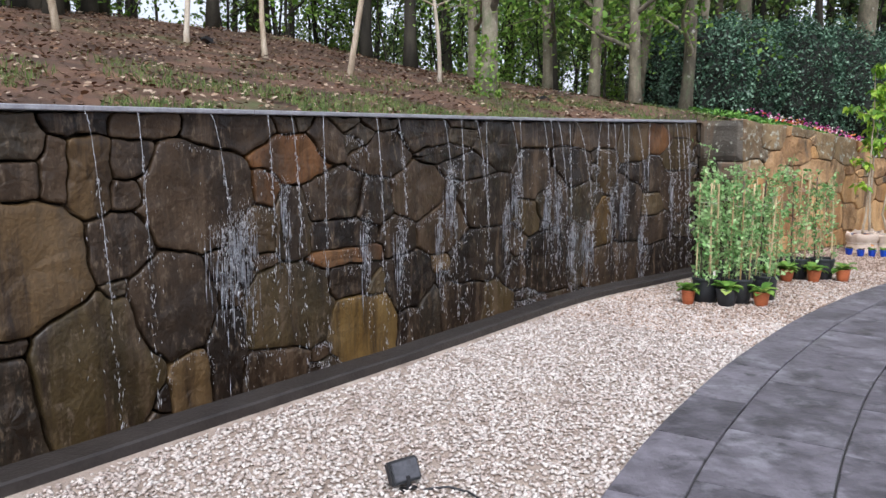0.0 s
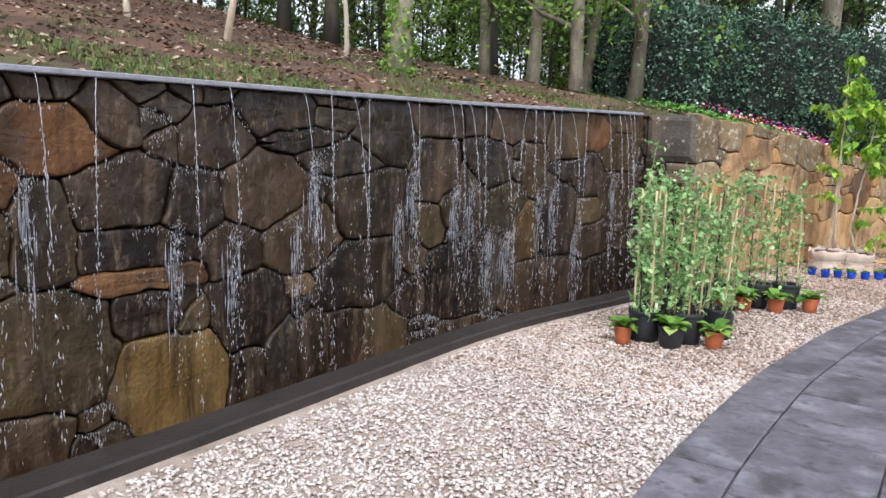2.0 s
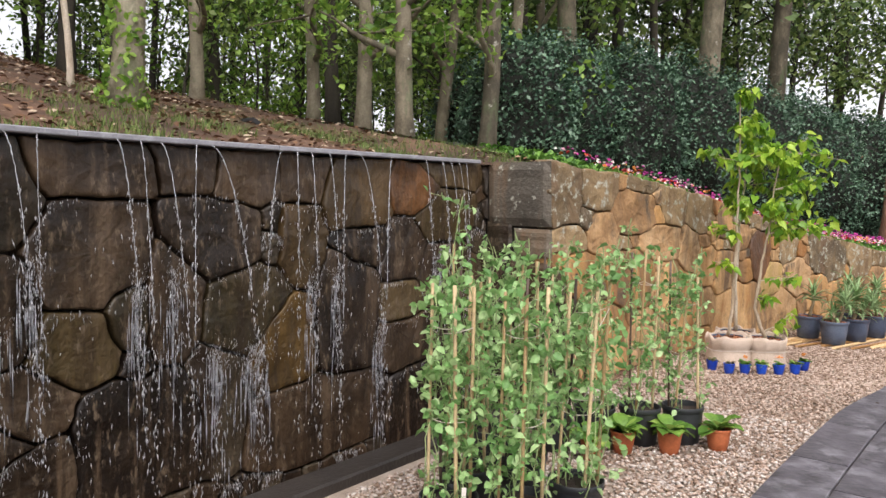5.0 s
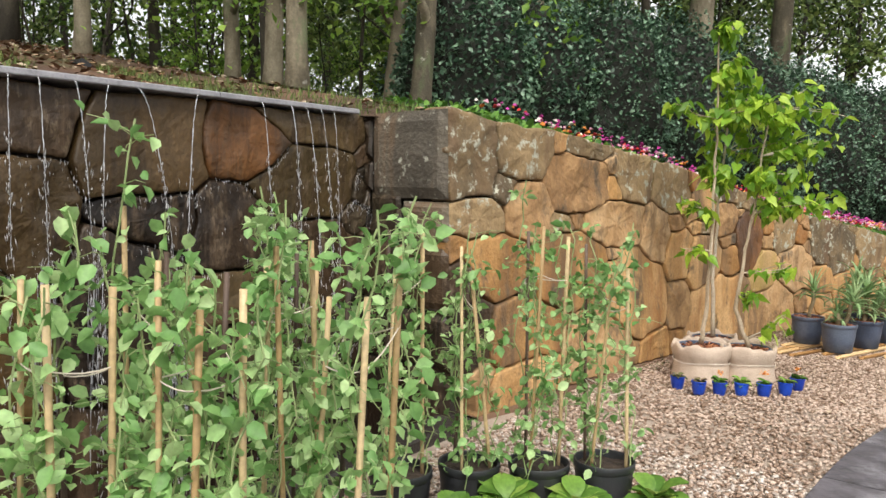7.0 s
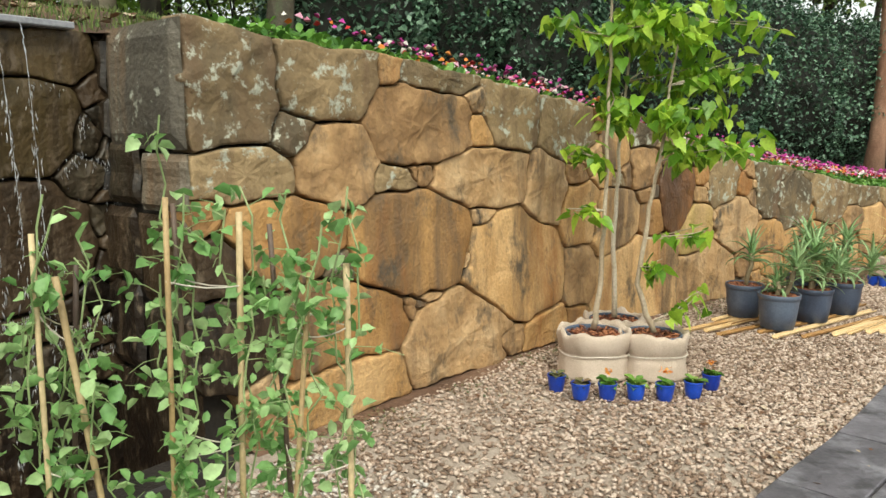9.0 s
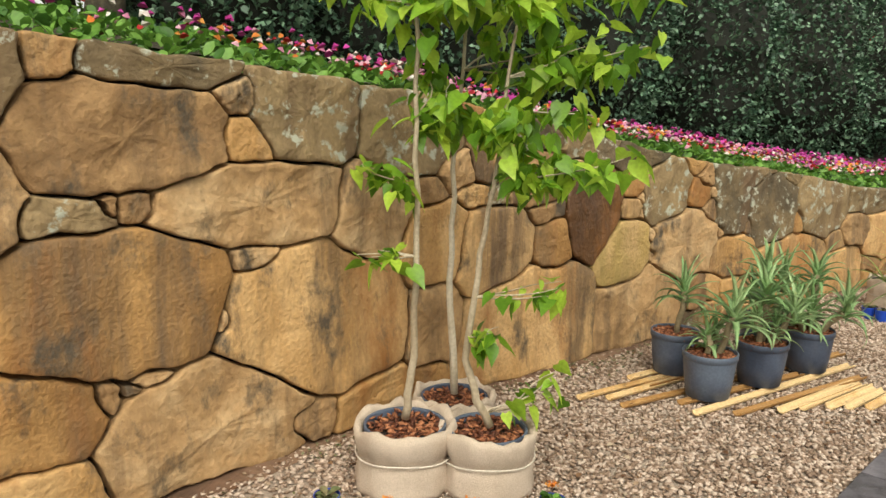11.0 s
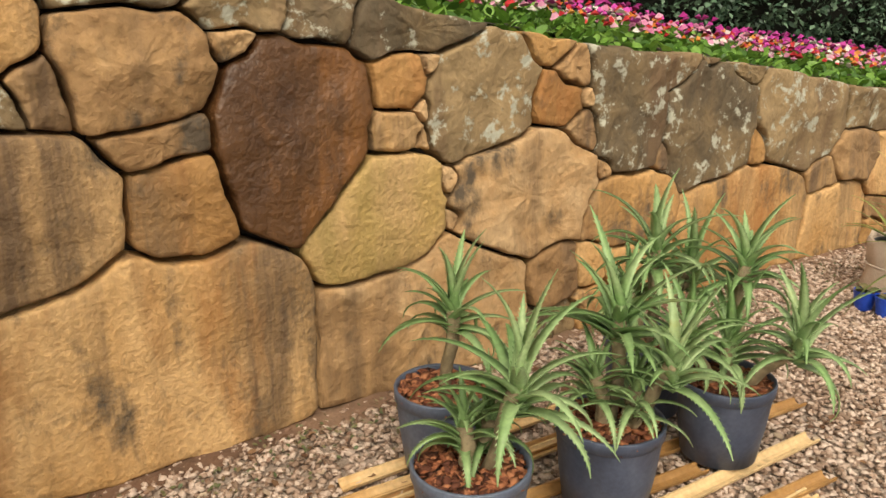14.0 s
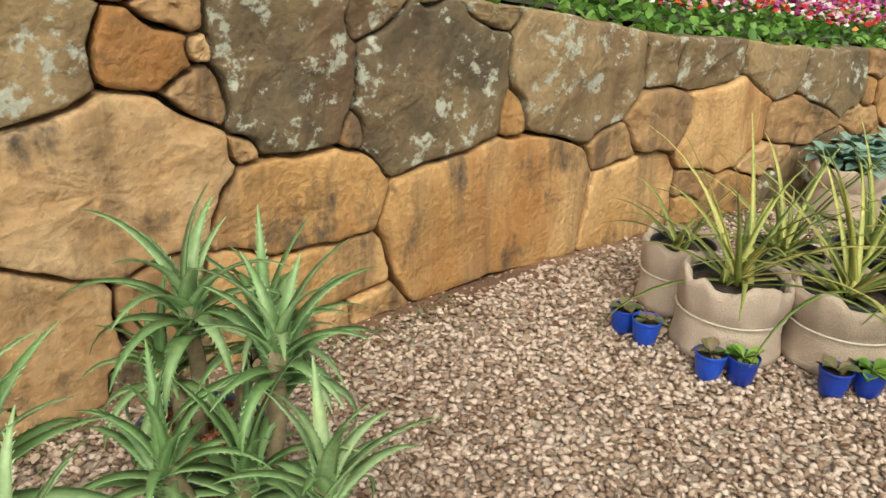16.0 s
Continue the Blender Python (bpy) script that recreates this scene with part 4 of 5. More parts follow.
def bark_bits(r, z, n, size=0.02):
    a, q = rng.uniform(0, 2 * np.pi, n), r * np.sqrt(rng.uniform(0, 1, n))
    pos = np.c_[q * np.cos(a), q * np.sin(a), z + rng.uniform(-0.004, 0.016, n)]
    return scatter("bark_mulch", OCT, OCTF, pos, turns(n, 0.6), np.c_[rng.uniform(0.6, 1.6, n), rng.uniform(0.4, 0.9, n), rng.uniform(0.15, 0.4, n)] * size, bark_chip)


def leaf_cloud(name, pos, size, mat, tv=LEAF, tf=LEAFF, tilt=0.9):
    n = len(pos)
    return scatter(name, tv, tf, pos, turns(n, tilt), size * rng.uniform(0.6, 1.25, n), mat)


# ---- pea plants on stakes ----
def pea_pot(at, r, h, stakes, leaves, tall, label, g):
    t = thing("pea_plant", label, "potted plant", "pea plants in black pots", at=(*at, 0.0))
    body, soil = pot_meshes("pot", r, r * 0.8, h, black_plastic, potting)
    part("pot", body, t, "black plastic pot")
    part("soil", soil, t)
    pos, stems, lines, tops = [], [], [], []
    for k in range(stakes):
        a = 2 * math.pi * (k + g.uniform(-0.2, 0.2)) / stakes
        foot = Vector((0.72 * r * math.cos(a), 0.72 * r * math.sin(a), h * 0.7))
        head = Vector((foot.x * g.uniform(0.6, 1.2) + g.normal(0, 0.03), foot.y * g.uniform(0.6, 1.2) + g.normal(0, 0.03), tall * g.uniform(0.9, 1.06)))
        rad = 0.0078 if k % 3 else 0.0095
        pts = [foot.lerp(head, f) for f in np.linspace(0, 1, 6)]
        part("stake", mesh_of("stake", *tube(pts, [rad] * 6, 7), bamboo if k % 3 != 1 else dark_cane, True), t, "bamboo stake" if k % 3 != 1 else "dark cane stake")
        tops.append((foot, head))
        for _ in range(2):
            ph, sp = g.uniform(0, 6), g.uniform(5, 9)
            vine, n = [], 16
            reach = g.uniform(0.75, 1.22)
            for f in np.linspace(0, reach, n):
                c = foot.lerp(head, min(f, 1.0))
                vine.append(c + Vector((0.035 * math.cos(ph + sp * f) + g.normal(0, 0.012), 0.035 * math.sin(ph + sp * f) + g.normal(0, 0.012), max(0, f - 1) * 0.9 * tall)))
            stems.append(tube(vine, [0.003] * n, 4, False))
            for _ in range(leaves // (7 * stakes)):
                q = g.uniform(0.04, 0.999) ** 0.8 * (n - 1)
                i = int(q)
                c = vine[i].lerp(vine[min(i + 1, n - 1)], q - i)
                arm = Vector(g.normal(0, 1, 3) * (0.055, 0.055, 0.03))
                stems.append(tube([c, c + arm * 0.5 + Vector((0, 0, 0.01)), c + arm], [0.0018, 0.0014, 0.001], 3, False))
                for _ in range(3):
                    pos.append(c + arm * g.uniform(0.3, 1.1) + Vector(g.normal(0, 0.014, 3)))
    part("stem", mesh_of("stem", *join(stems), pea_stem), t)
    part("foliage", leaf_cloud("foliage", np.array([tuple(p) for p in pos]), 0.05, pea_leaf, OVAL, LEAFF, 1.2), t, "fresh green pea leaves")
    for f in (0.42, 0.82):
        ring = [a.lerp(b, f) for a, b in tops]
        loop = []
        for i, c in enumerate(ring):
            d = ring[(i + 1) % len(ring)]
            for q in np.linspace(0, 1, 5)[:-1]:
                m = c.lerp(d, q)
                loop.append(Vector((m.x * 1.06, m.y * 1.06, m.z - 0.012 * math.sin(q * math.pi))))
        loop.append(loop[0])
        part("string", mesh_of("string", *tube(loop, [0.0022] * len(loop), 5, False), rope_mat), t, "pale tie string")
    return t


pea_rng = np.random.default_rng(5)
PEAS = [(3.66, 8.2, 1.32, 640), (4.0, 8.18, 1.34, 640), (4.33, 8.42, 1.36, 600), (3.78, 8.62, 1.38, 600), (4.12, 8.84, 1.36, 560), (4.02, 9.3, 1.3, 450), (4.48, 9.74, 1.28, 420), (4.8, 9.84, 1.26, 340), (5.13, 9.85, 1.3, 420), (5.45, 9.88, 1.28, 420)]
for x, y, tall, cnt in PEAS:
    pea_pot((x, y), 0.145, 0.27, 4 if cnt > 500 else 3, cnt, tall, "climbing pea plant on bamboo stakes in a black pot", pea_rng)

# ---- small leafy seedlings ----
def seedling(name, at, r, h, potmat, leafmat, n, size, label, group, bloom=None, spread=1.0, potlabel=""):
    t = thing(name, label, "potted plant", group, at=(*at, 0.0))
    body, soil = pot_meshes("pot", r, r * 0.72, h, potmat, potting)
    part("pot", body, t, potlabel)
    part("soil", soil, t)
    ch = []
    for i in range(n):
        a = i * 2.4 + rng.uniform(-0.3, 0.3)
        e = rng.uniform(0.35, 1.25)
        ch.append(broad_leaf((0, 0, h * 0.88), a, e, size * rng.uniform(0.7, 1.15)))
    part("foliage", mesh_of("foliage", *join(ch), leafmat, True), t)
    if bloom is not None:
        m = 26
        pos = np.c_[rng.normal(0, 0.011, m), rng.normal(0, 0.011, m), h + size * 0.95 + rng.normal(0, 0.006, m)]
        part("flower", leaf_cloud("flower", pos, 0.022, bloom), t, "orange bloom")
    return t


def broad_leaf(base, az, e, length):
    V, F = [], []
    d, side, up = Vector((math.cos(az), math.sin(az), 0)), Vector((-math.sin(az), math.cos(az), 0)), Vector((0, 0, 1))
    p = Vector(base)
    for i, w in enumerate((0.04, 0.06, 0.24, 0.31, 0.25, 0.03)):
        V += [p - side * w * length + up * 0.1 * w * length, p - up * 0.01, p + side * w * length + up * 0.1 * w * length]
        p = p + (d * math.cos(e) + up * math.sin(e)) * length * 0.2
        e -= 0.28
    for i in range(5):
        a = i * 3
        F += [(a, a + 1, a + 4, a + 3), (a + 1, a + 2, a + 5, a + 4)]
    return V, F


for x, y, r, mt, lab in ((3.45, 8.03, 0.075, terracotta, "terracotta"), (3.84, 8.0, 0.115, black_plastic, "black"), (4.2, 8.02, 0.085, terracotta, "terracotta"),
                         (4.7, 9.5, 0.08, terracotta, "terracotta"), (4.95, 9.64, 0.085, terracotta, "terracotta"), (5.27, 9.63, 0.085, terracotta, "terracotta"), (5.64, 9.7, 0.085, terracotta, "terracotta")):
    seedling("leafy_seedling", (x, y), r, 0.155 if r < 0.1 else 0.18, mt, lettuce, 20, 0.17, "bright green leafy seedling in a %s pot on gravel" % lab, "seedlings by the peas")

BLUE_A = [(6.68, 12.26, 0), (6.79, 12.1, 0), (6.95, 12.09, 1), (7.12, 12.08, 2), (7.29, 12.06, 1), (7.48, 12.1, 2), (7.65, 12.24, 1)]
BLUE_B = [(10.9, 15.62, 0), (10.96, 15.52, 0), (11.12, 15.27, 0), (11.23, 15.24, 2), (11.53, 15.16, 0), (11.66, 15.16, 2), (11.9, 15.2, 2), (12.9, 17.05, 2), (13.15, 17.2, 0)]
seed_dull = material("dull_seedling_leaf", [(0.07, 0.09, 0.03), (0.15, 0.14, 0.06), (0.2, 0.11, 0.07)], 5, rough=0.6, bump=0, rand="island", spread=0.6)
for x, y, k in BLUE_A + BLUE_B:
    seedling("blue_potted_seedling", (x, y), 0.058, 0.105, blue_plastic, (seed_dull, bed_leaf, lettuce)[k], (9, 16, 11)[k], (0.075, 0.075, 0.085)[k],
             ("small dull seedling in a cobalt blue pot", "orange marigold in a cobalt blue pot", "lime green seedling in a cobalt blue pot")[k], "blue pots", flower_mats[4] if k == 1 else None)

# ---- hessian sacks ----
def sack_mesh(r, h, g, ph):
    V, F = [], []
    sides, prof = 48, [(0.90, 0.0), (1.06, 0.03), (1.04, 0.10), (1.0, 0.3), (0.985, 0.46), (0.93, 0.53), (0.985, 0.58), (1.04, 0.74), (1.07, 0.9), (1.03, 1.0), (0.95, 0.99), (0.9, 0.9), (0.88, 0.8)]
    for j, (q, z) in enumerate(prof):
        for k in range(sides):
            a = 2 * math.pi * k / sides
            w = noise.noise(Vector((math.cos(a) * 2.5 + ph, math.sin(a) * 2.5, z * 3))) * 0.05 + 0.018 * math.sin(a * 11 + 3 * z + ph) * (1 if z > 0.5 or z < 0.15 else 0.5)
            zz = h * z + (0.045 * noise.noise(Vector((math.cos(a) * 3, math.sin(a) * 3, ph))) if z > 0.7 else 0)
            V.append((r * (q + w) * math.cos(a), r * (q + w) * math.sin(a), max(0.0, zz)))
    for j in range(len(prof) - 1):
        for k in range(sides):
            k2 = (k + 1) % sides
            F.append((j * sides + k, j * sides + k2, (j + 1) * sides + k2, (j + 1) * sides + k))
    return mesh_of("hessian_wrap", V, F, burlap, True)


def limb(p0, p1, r0, r1, g, n=9, wob=0.03):
    pts, rad = [], []
    ph = g.uniform(0, 6.28)
    for i, f in enumerate(np.linspace(0, 1, n)):
        q = Vector(p0).lerp(Vector(p1), f)
        k = wob * math.sin(f * math.pi)
        pts.append(q + Vector((k * math.sin(ph + f * 5.0), k * math.cos(ph * 1.7 + f * 4.2), 0)))
        rad.append(r0 + (r1 - r0) * f)
    return pts, rad


sap_rng = np.random.default_rng(11)


def sapling(at, r, h, path, crowns, label):
    t = thing("potted_sapling", label, "potted tree", "saplings in hessian sacks", at=(*at, 0.0))
    part("hessian_wrap", sack_mesh(r, h, sap_rng, at[0] * 7), t, "beige hessian sack")
    body, soil = pot_meshes("pot", r * 0.86, r * 0.7, h * 0.94, navy_plastic, potting)
    part("pot", body, t, "blue-grey plastic pot")
    part("soil", soil, t)
    part("bark_mulch", bark_bits(r * 0.78, h * 0.86, 260, 0.022), t, "red bark mulch")
    ring = [Vector((r * 1.03 * math.cos(a), r * 1.03 * math.sin(a), h * 0.54 + 0.008 * math.sin(3 * a))) for a in np.linspace(0, 2 * math.pi, 33)]
    part("string", mesh_of("string", *tube(ring, [0.004] * 33, 5, False), rope_mat), t, "pale string round the sack")
    pts = []
    P = [Vector(p) for p in path]
    for i in range(len(P) - 1):
        for f in np.linspace(0, 1, 6)[: (6 if i == len(P) - 2 else 5)]:
            pts.append(P[i].lerp(P[i + 1], f) + Vector((sap_rng.normal(0, 0.006), sap_rng.normal(0, 0.006), 0)))
    rad = [0.021 - 0.015 * i / (len(pts) - 1) for i in range(len(pts))]
    part("trunk", mesh_of("trunk", *tube(pts, rad, 9), sap_bark, True), t, "pale slender trunk")
    pos, ch = [], []
    for cx, cy, cz, rad_c, n in crowns:
        c = Vector((cx, cy, cz))
        src = min((p for p in pts if p.z < cz), key=lambda p: (p - c).length, default=pts[-1])
        for b in range(3):
            tip = c + Vector(sap_rng.normal(0, 1, 3)) * rad_c * 0.45
            bp, br = limb(src, tip, 0.0055, 0.0018, sap_rng, 8, 0.04)
            ch.append(tube(bp, br, 5, False))
            for q in bp[2:]:
                for _ in range(max(1, n // 10)):
                    pos.append(q + Vector(sap_rng.normal(0, 1, 3) * (0.5, 0.5, 0.35)) * rad_c * 0.5)
    for c in ch:
        part("branch", mesh_of("branch", *c, sap_bark, True), t)
    n = len(pos)
    a = sap_rng.uniform(0, 2 * np.pi, n)
    dr = sap_rng.uniform(-1.35, -0.25, n)
    rot = np.array([np.array((Euler((x, sap_rng.normal(0, 0.35), y)).to_matrix())) for x, y in zip(dr, a)])
    part("foliage", scatter("foliage", HEART, HEARTF, np.array([tuple(p) for p in pos]), rot, sap_rng.uniform(0.055, 0.135, n), heart_leaf), t, "large bright green heart-shaped leaves")
    return t


sapling((7.0, 12.6), 0.225, 0.31, [(0.0, 0.02, 0.3), (0.03, 0.03, 0.6), (0.05, 0.02, 1.2), (0.04, 0.0, 2.0), (0.02, 0.02, 2.85)],
        [(0.1, 0.0, 2.6, 0.22, 54), (-0.18, 0.05, 2.2, 0.2, 36), (0.25, -0.05, 2.25, 0.24, 60), (-0.22, 0.0, 1.45, 0.16, 22), (0.2, 0.1, 1.8, 0.2, 40), (-0.25, 0, 1.15, 0.12, 10), (0.1, -0.1, 2.85, 0.18, 36)],
        "tall leafy sapling in a hessian-wrapped pot")
sapling((7.39, 12.58), 0.215, 0.3, [(0.0, 0.0, 0.28), (-0.12, 0.02, 0.6), (-0.05, 0.03, 1.1), (0.02, 0.02, 1.6), (0.1, 0.04, 2.3)],
        [(0.25, 0.0, 1.75, 0.25, 72), (0.42, -0.05, 1.5, 0.22, 60), (0.5, 0.0, 1.95, 0.24, 60), (0.2, 0.0, 2.3, 0.25, 60), (0.28, -0.05, 0.95, 0.09, 10), (0.3, 0.0, 0.5, 0.12, 18), (-0.02, -0.05, 0.75, 0.1, 8), (0.55, 0.05, 2.3, 0.2, 36)],
        "leaning leafy sapling in a hessian-wrapped pot")
sapling((7.24, 12.96), 0.2, 0.31, [(0.0, 0.0, 0.3), (-0.03, -0.02, 0.9), (-0.02, -0.04, 1.6), (0.05, -0.03, 2.4)],
        [(0.15, -0.1, 2.4, 0.24, 54), (0.3, -0.1, 2.05, 0.24, 54), (-0.1, -0.05, 1.75, 0.18, 30)], "slim leafy sapling in a hessian-wrapped pot")

# ---- aloes in pots on split bamboo ----
aloe_rng = np.random.default_rng(3)


def aloe(at, r, h, heads, label):
    t = thing("potted_aloe", label, "potted plant", "aloes on bamboo slats", at=(*at, 0.028))
    body, soil = pot_meshes("pot", r, r * 0.78, h, navy_plastic, potting)
    part("pot", body, t, "blue-grey plastic pot with a rolled rim")
    part("soil", soil, t)
    part("bark_mulch", bark_bits(r * 0.9, h * 0.9, 420, 0.022), t, "red bark mulch")
    for x, y, z, size in heads:
        pts, rad = limb((x * 0.3, y * 0.3, h * 0.86), (x, y, z), 0.019, 0.022, aloe_rng, 6, 0.012)
        part("stem", mesh_of("stem", *tube(pts, rad, 8), aloe_stem, True), t)
        n = 22
        for i in range(n):
            f = i / (n - 1)
            V, F = blade((x, y, z - 0.09 * (1 - f)), i * 2.4 + aloe_rng.normal(0, 0.2), 0.32 + 1.05 * f + aloe_rng.normal(0, 0.15), size * aloe_rng.uniform(0.58, 0.9), size * 0.06, aloe_rng.uniform(1.2, 3.2) * (1.1 - f * 0.75), 10, 0.4, True)
            part("leaf", mesh_of("leaf", V, F, aloe_mat, True), t)
    return t


aloe((8.82, 13.68), 0.165, 0.285, [(0.12, -0.02, 0.52, 0.4), (-0.02, 0.02, 0.38, 0.26), (0.05, 0.08, 0.36, 0.24)], "aloe with arching leaves in a blue-grey pot")
aloe((9.24, 13.92), 0.165, 0.285, [(0.02, 0.05, 0.58, 0.42), (0.15, -0.08, 0.5, 0.36), (0.06, -0.04, 0.4, 0.24), (-0.05, 0.0, 0.42, 0.26)], "tall aloe in a blue-grey pot of bark")
aloe((9.68, 14.2), 0.16, 0.285, [(0.0, 0.0, 0.4, 0.38), (0.06, 0.1, 0.64, 0.36), (0.17, -0.12, 0.47, 0.36), (-0.15, -0.04, 0.45, 0.32)], "bushy aloe in a blue-grey pot on slats")
aloe((8.74, 14.12), 0.16, 0.285, [(0.03, -0.03, 0.56, 0.34)], "single-stemmed aloe in a blue-grey pot")
aloe((9.5, 14.52), 0.165, 0.285, [(0.0, 0.0, 0.63, 0.4), (-0.08, 0.02, 0.45, 0.32), (0.16, 0.08, 0.52, 0.36)], "dark green aloe in a blue-grey pot")

SLATS = [(8.02, 13.62, 8.95, 14.2), (8.2, 13.62, 9.2, 14.28), (8.26, 13.5, 10.12, 14.56), (8.62, 13.56, 9.6, 14.1), (8.66, 13.4, 10.05, 14.3), (8.9, 13.4, 10.0, 14.06), (9.18, 13.46, 9.9, 13.96), (9.33, 13.5, 9.93, 13.93), (9.5, 13.53, 9.98, 13.88), (9.62, 13.52, 10.02, 13.83), (9.74, 13.52, 10.04, 13.76), (8.5, 13.86, 9.5, 14.5), (8.42, 13.98, 9.2, 14.5)]
for x0, y0, x1, y1 in SLATS:
    L = math.hypot(x1 - x0, y1 - y0)
    V, F = [], []
    n = 7
    for j, f in enumerate(np.linspace(0, 1, 6)):
        for rr, flip in ((0.03, 1), (0.023, -1)):
            for k in range(n):
                a = math.pi * (k / (n - 1) if flip == 1 else 1 - k / (n - 1))
                V.append((f * L, rr * math.cos(a) * 1.05, 0.03 - rr * 0.85 * math.sin(a) + 0.002 * noise.noise(Vector((f * 3 + x0, k, 0)))))
    m = 2 * n
    for j in range(5):
        for k in range(m):
            k2 = (k + 1) % m
            F.append((j * m + k, j * m + k2, (j + 1) * m + k2, (j + 1) * m + k))
    F += [tuple(range(m))[::-1], tuple(5 * m + k for k in range(m))]
    s = new("bamboo_slat", mesh_of("bamboo_slat", V, F, slat_mat))
    s.matrix_world = pose(x0, y0, 0.002, math.degrees(rng.normal(0, 0.12)), 0, math.degrees(math.atan2(y1 - y0, x1 - x0)))
    tagged(s, "split bamboo slat laid on the gravel", "bamboo slat", "slats under the aloes")

# ---- strap-leaved plants in sacks ----
strap_rng = np.random.default_rng(17)


def strap_plant(at, r, h, n, size, wrap, label):
    t = thing("strap_leaf_plant", label, "potted plant", "strap-leaved plants in sacks", at=(*at, 0.0))
    if wrap:
        part("hessian_wrap", sack_mesh(r, h, strap_rng, at[0] * 5), t, "beige hessian sack")
        ring = [Vector((r * 1.03 * math.cos(a), r * 1.03 * math.sin(a), h * 0.54)) for a in np.linspace(0, 2 * math.pi, 33)]
        part("string", mesh_of("string", *tube(ring, [0.004] * 33, 5, False), rope_mat), t)
    body, soil = pot_meshes("pot", r * 0.86, r * 0.7, h * 0.94, black_plastic, potting)
    part("pot", body, t, "black plastic pot")
    part("soil", soil, t)
    ch = []
    for i in range(n):
        f = i / n
        ch.append(blade((strap_rng.normal(0, 0.02), strap_rng.normal(0, 0.02), h * 0.85), i * 2.4 + strap_rng.normal(0, 0.2), 0.35 + 0.8 * f + strap_rng.normal(0, 0.14), size * strap_rng.uniform(0.85, 1.4), 0.014, strap_rng.uniform(0.2, 1.6) * (1.2 - f * 0.6), 8, 0.3))
    part("foliage", mesh_of("foliage", *join(ch), strap_leaf, True), t, "stiff yellow-green strap leaves")
    return t


strap_plant((11.28, 15.52), 0.2, 0.31, 26, 0.62, True, "yellow-green strap-leaved plant in a hessian sack")
strap_plant((11.68, 15.42), 0.2, 0.31, 26, 0.6, True, "stiff strap-leaved plant in a hessian sack")
strap_plant((12.08, 15.46), 0.2, 0.31, 24, 0.55, True, "low strap-leaved plant in a hessian sack")
strap_plant((11.2, 15.88), 0.16, 0.3, 10, 0.35, True, "small strap-leaved plant in a crumpled hessian sack")
strap_plant((11.62, 15.85), 0.2, 0.29, 22, 0.55, False, "strap-leaved plant in a black pot")
strap_plant((12.05, 15.88), 0.2, 0.29, 22, 0.55, False, "grassy strap-leaved plant in a black pot")
for x, y in ((12.65, 17.15), (12.95, 17.4), (13.3, 17.55)):
    t = thing("succulent_pot", "grey-green succulent rosettes in a hessian sack", "potted plant", "succulents in sacks", at=(x, y, 0))
    part("hessian_wrap", sack_mesh(0.2, 0.3, strap_rng, x), t, "beige hessian sack")
    part("soil", pot_meshes("pot", 0.18, 0.15, 0.28, black_plastic, potting)[1], t)
    ch = []
    for cx, cy in ((0, 0), (0.13, 0.05), (-0.12, 0.06), (0.02, -0.13)):
        for i in range(16):
            ch.append(broad_leaf((cx, cy, 0.3), i * 2.4, 0.25 + i * 0.07, 0.15))
    part("foliage", mesh_of("foliage", *join(ch), succulent, True), t)

# ---- plant tag ----
tag = thing("plant_tag", "small white plastic plant tag in a pot", "plant tag", at=(3.72, 8.08, 0.24))
part("tag_blade", mesh_of("tag_blade", *slab(-0.011, -0.001, 0.0, 0.011, 0.001, 0.11, 0.0005), flower_mats[3]), tag)

# ---- weeds, moss and litter along the foot of the dry wall ----
foot_rng = np.random.default_rng(71)
n = 5200
s_, o_ = foot_rng.uniform(0.6, 11.5, n), np.abs(foot_rng.normal(0, 0.16, n)) + 0.03
P = face_2.at(s_, 0.0, o_)
P[:, 2] = 0.008
keep = np.array([noise.noise(Vector((q[0] * 2.1, q[1] * 2.1, 4))) for q in P]) > -0.1
tagged(new("weeds", leaf_cloud("weeds", P[keep], 0.02, seed_dull, tilt=0.8)), "low weeds and moss along the wall foot", "weeds", kind="stuff")
m = 1500
P = face_2.at(foot_rng.uniform(1.5, 11.5, m), 0.0, foot_rng.uniform(0.05, 2.4, m))
P[:, 2] = 0.014
tagged(new("leaf_scraps", scatter("leaf_scraps", LEAF, LEAFF, P, turns(m, 0.4, foot_rng), foot_rng.uniform(0.015, 0.045, m), litter_mat)), "dry leaf scraps scattered on the gravel", "leaf litter", kind="stuff")
V, F = [], []
ss = np.linspace(0.3, 12.0, 60)
for s_ in ss:
    w = 0.11 + 0.08 * noise.noise(Vector((s_ * 1.3, 0, 7)))
    for o, z in ((-0.05, 0.012), (w * 0.5, 0.01), (w, -0.006)):
        p = face_2.at(s_, 0.0, o)
        V.append((p[0], p[1], z))
for i in range(59):
    for k in range(2):
        F.append((i * 3 + k, i * 3 + k + 1, (i + 1) * 3 + k + 1, (i + 1) * 3 + k))
tagged(new("soil_margin", mesh_of("soil_margin", V, F, soil_mat, True)), "strip of bare damp soil at the wall foot", "soil", kind="structure")

# ---- flower bed above the dry wall ----
def bed_points(n, u0, u1, d0, d1, g):
    u, d = g.uniform(u0, u1, n), g.uniform(d0, d1, n)
    return hill_at(u, d), u, d


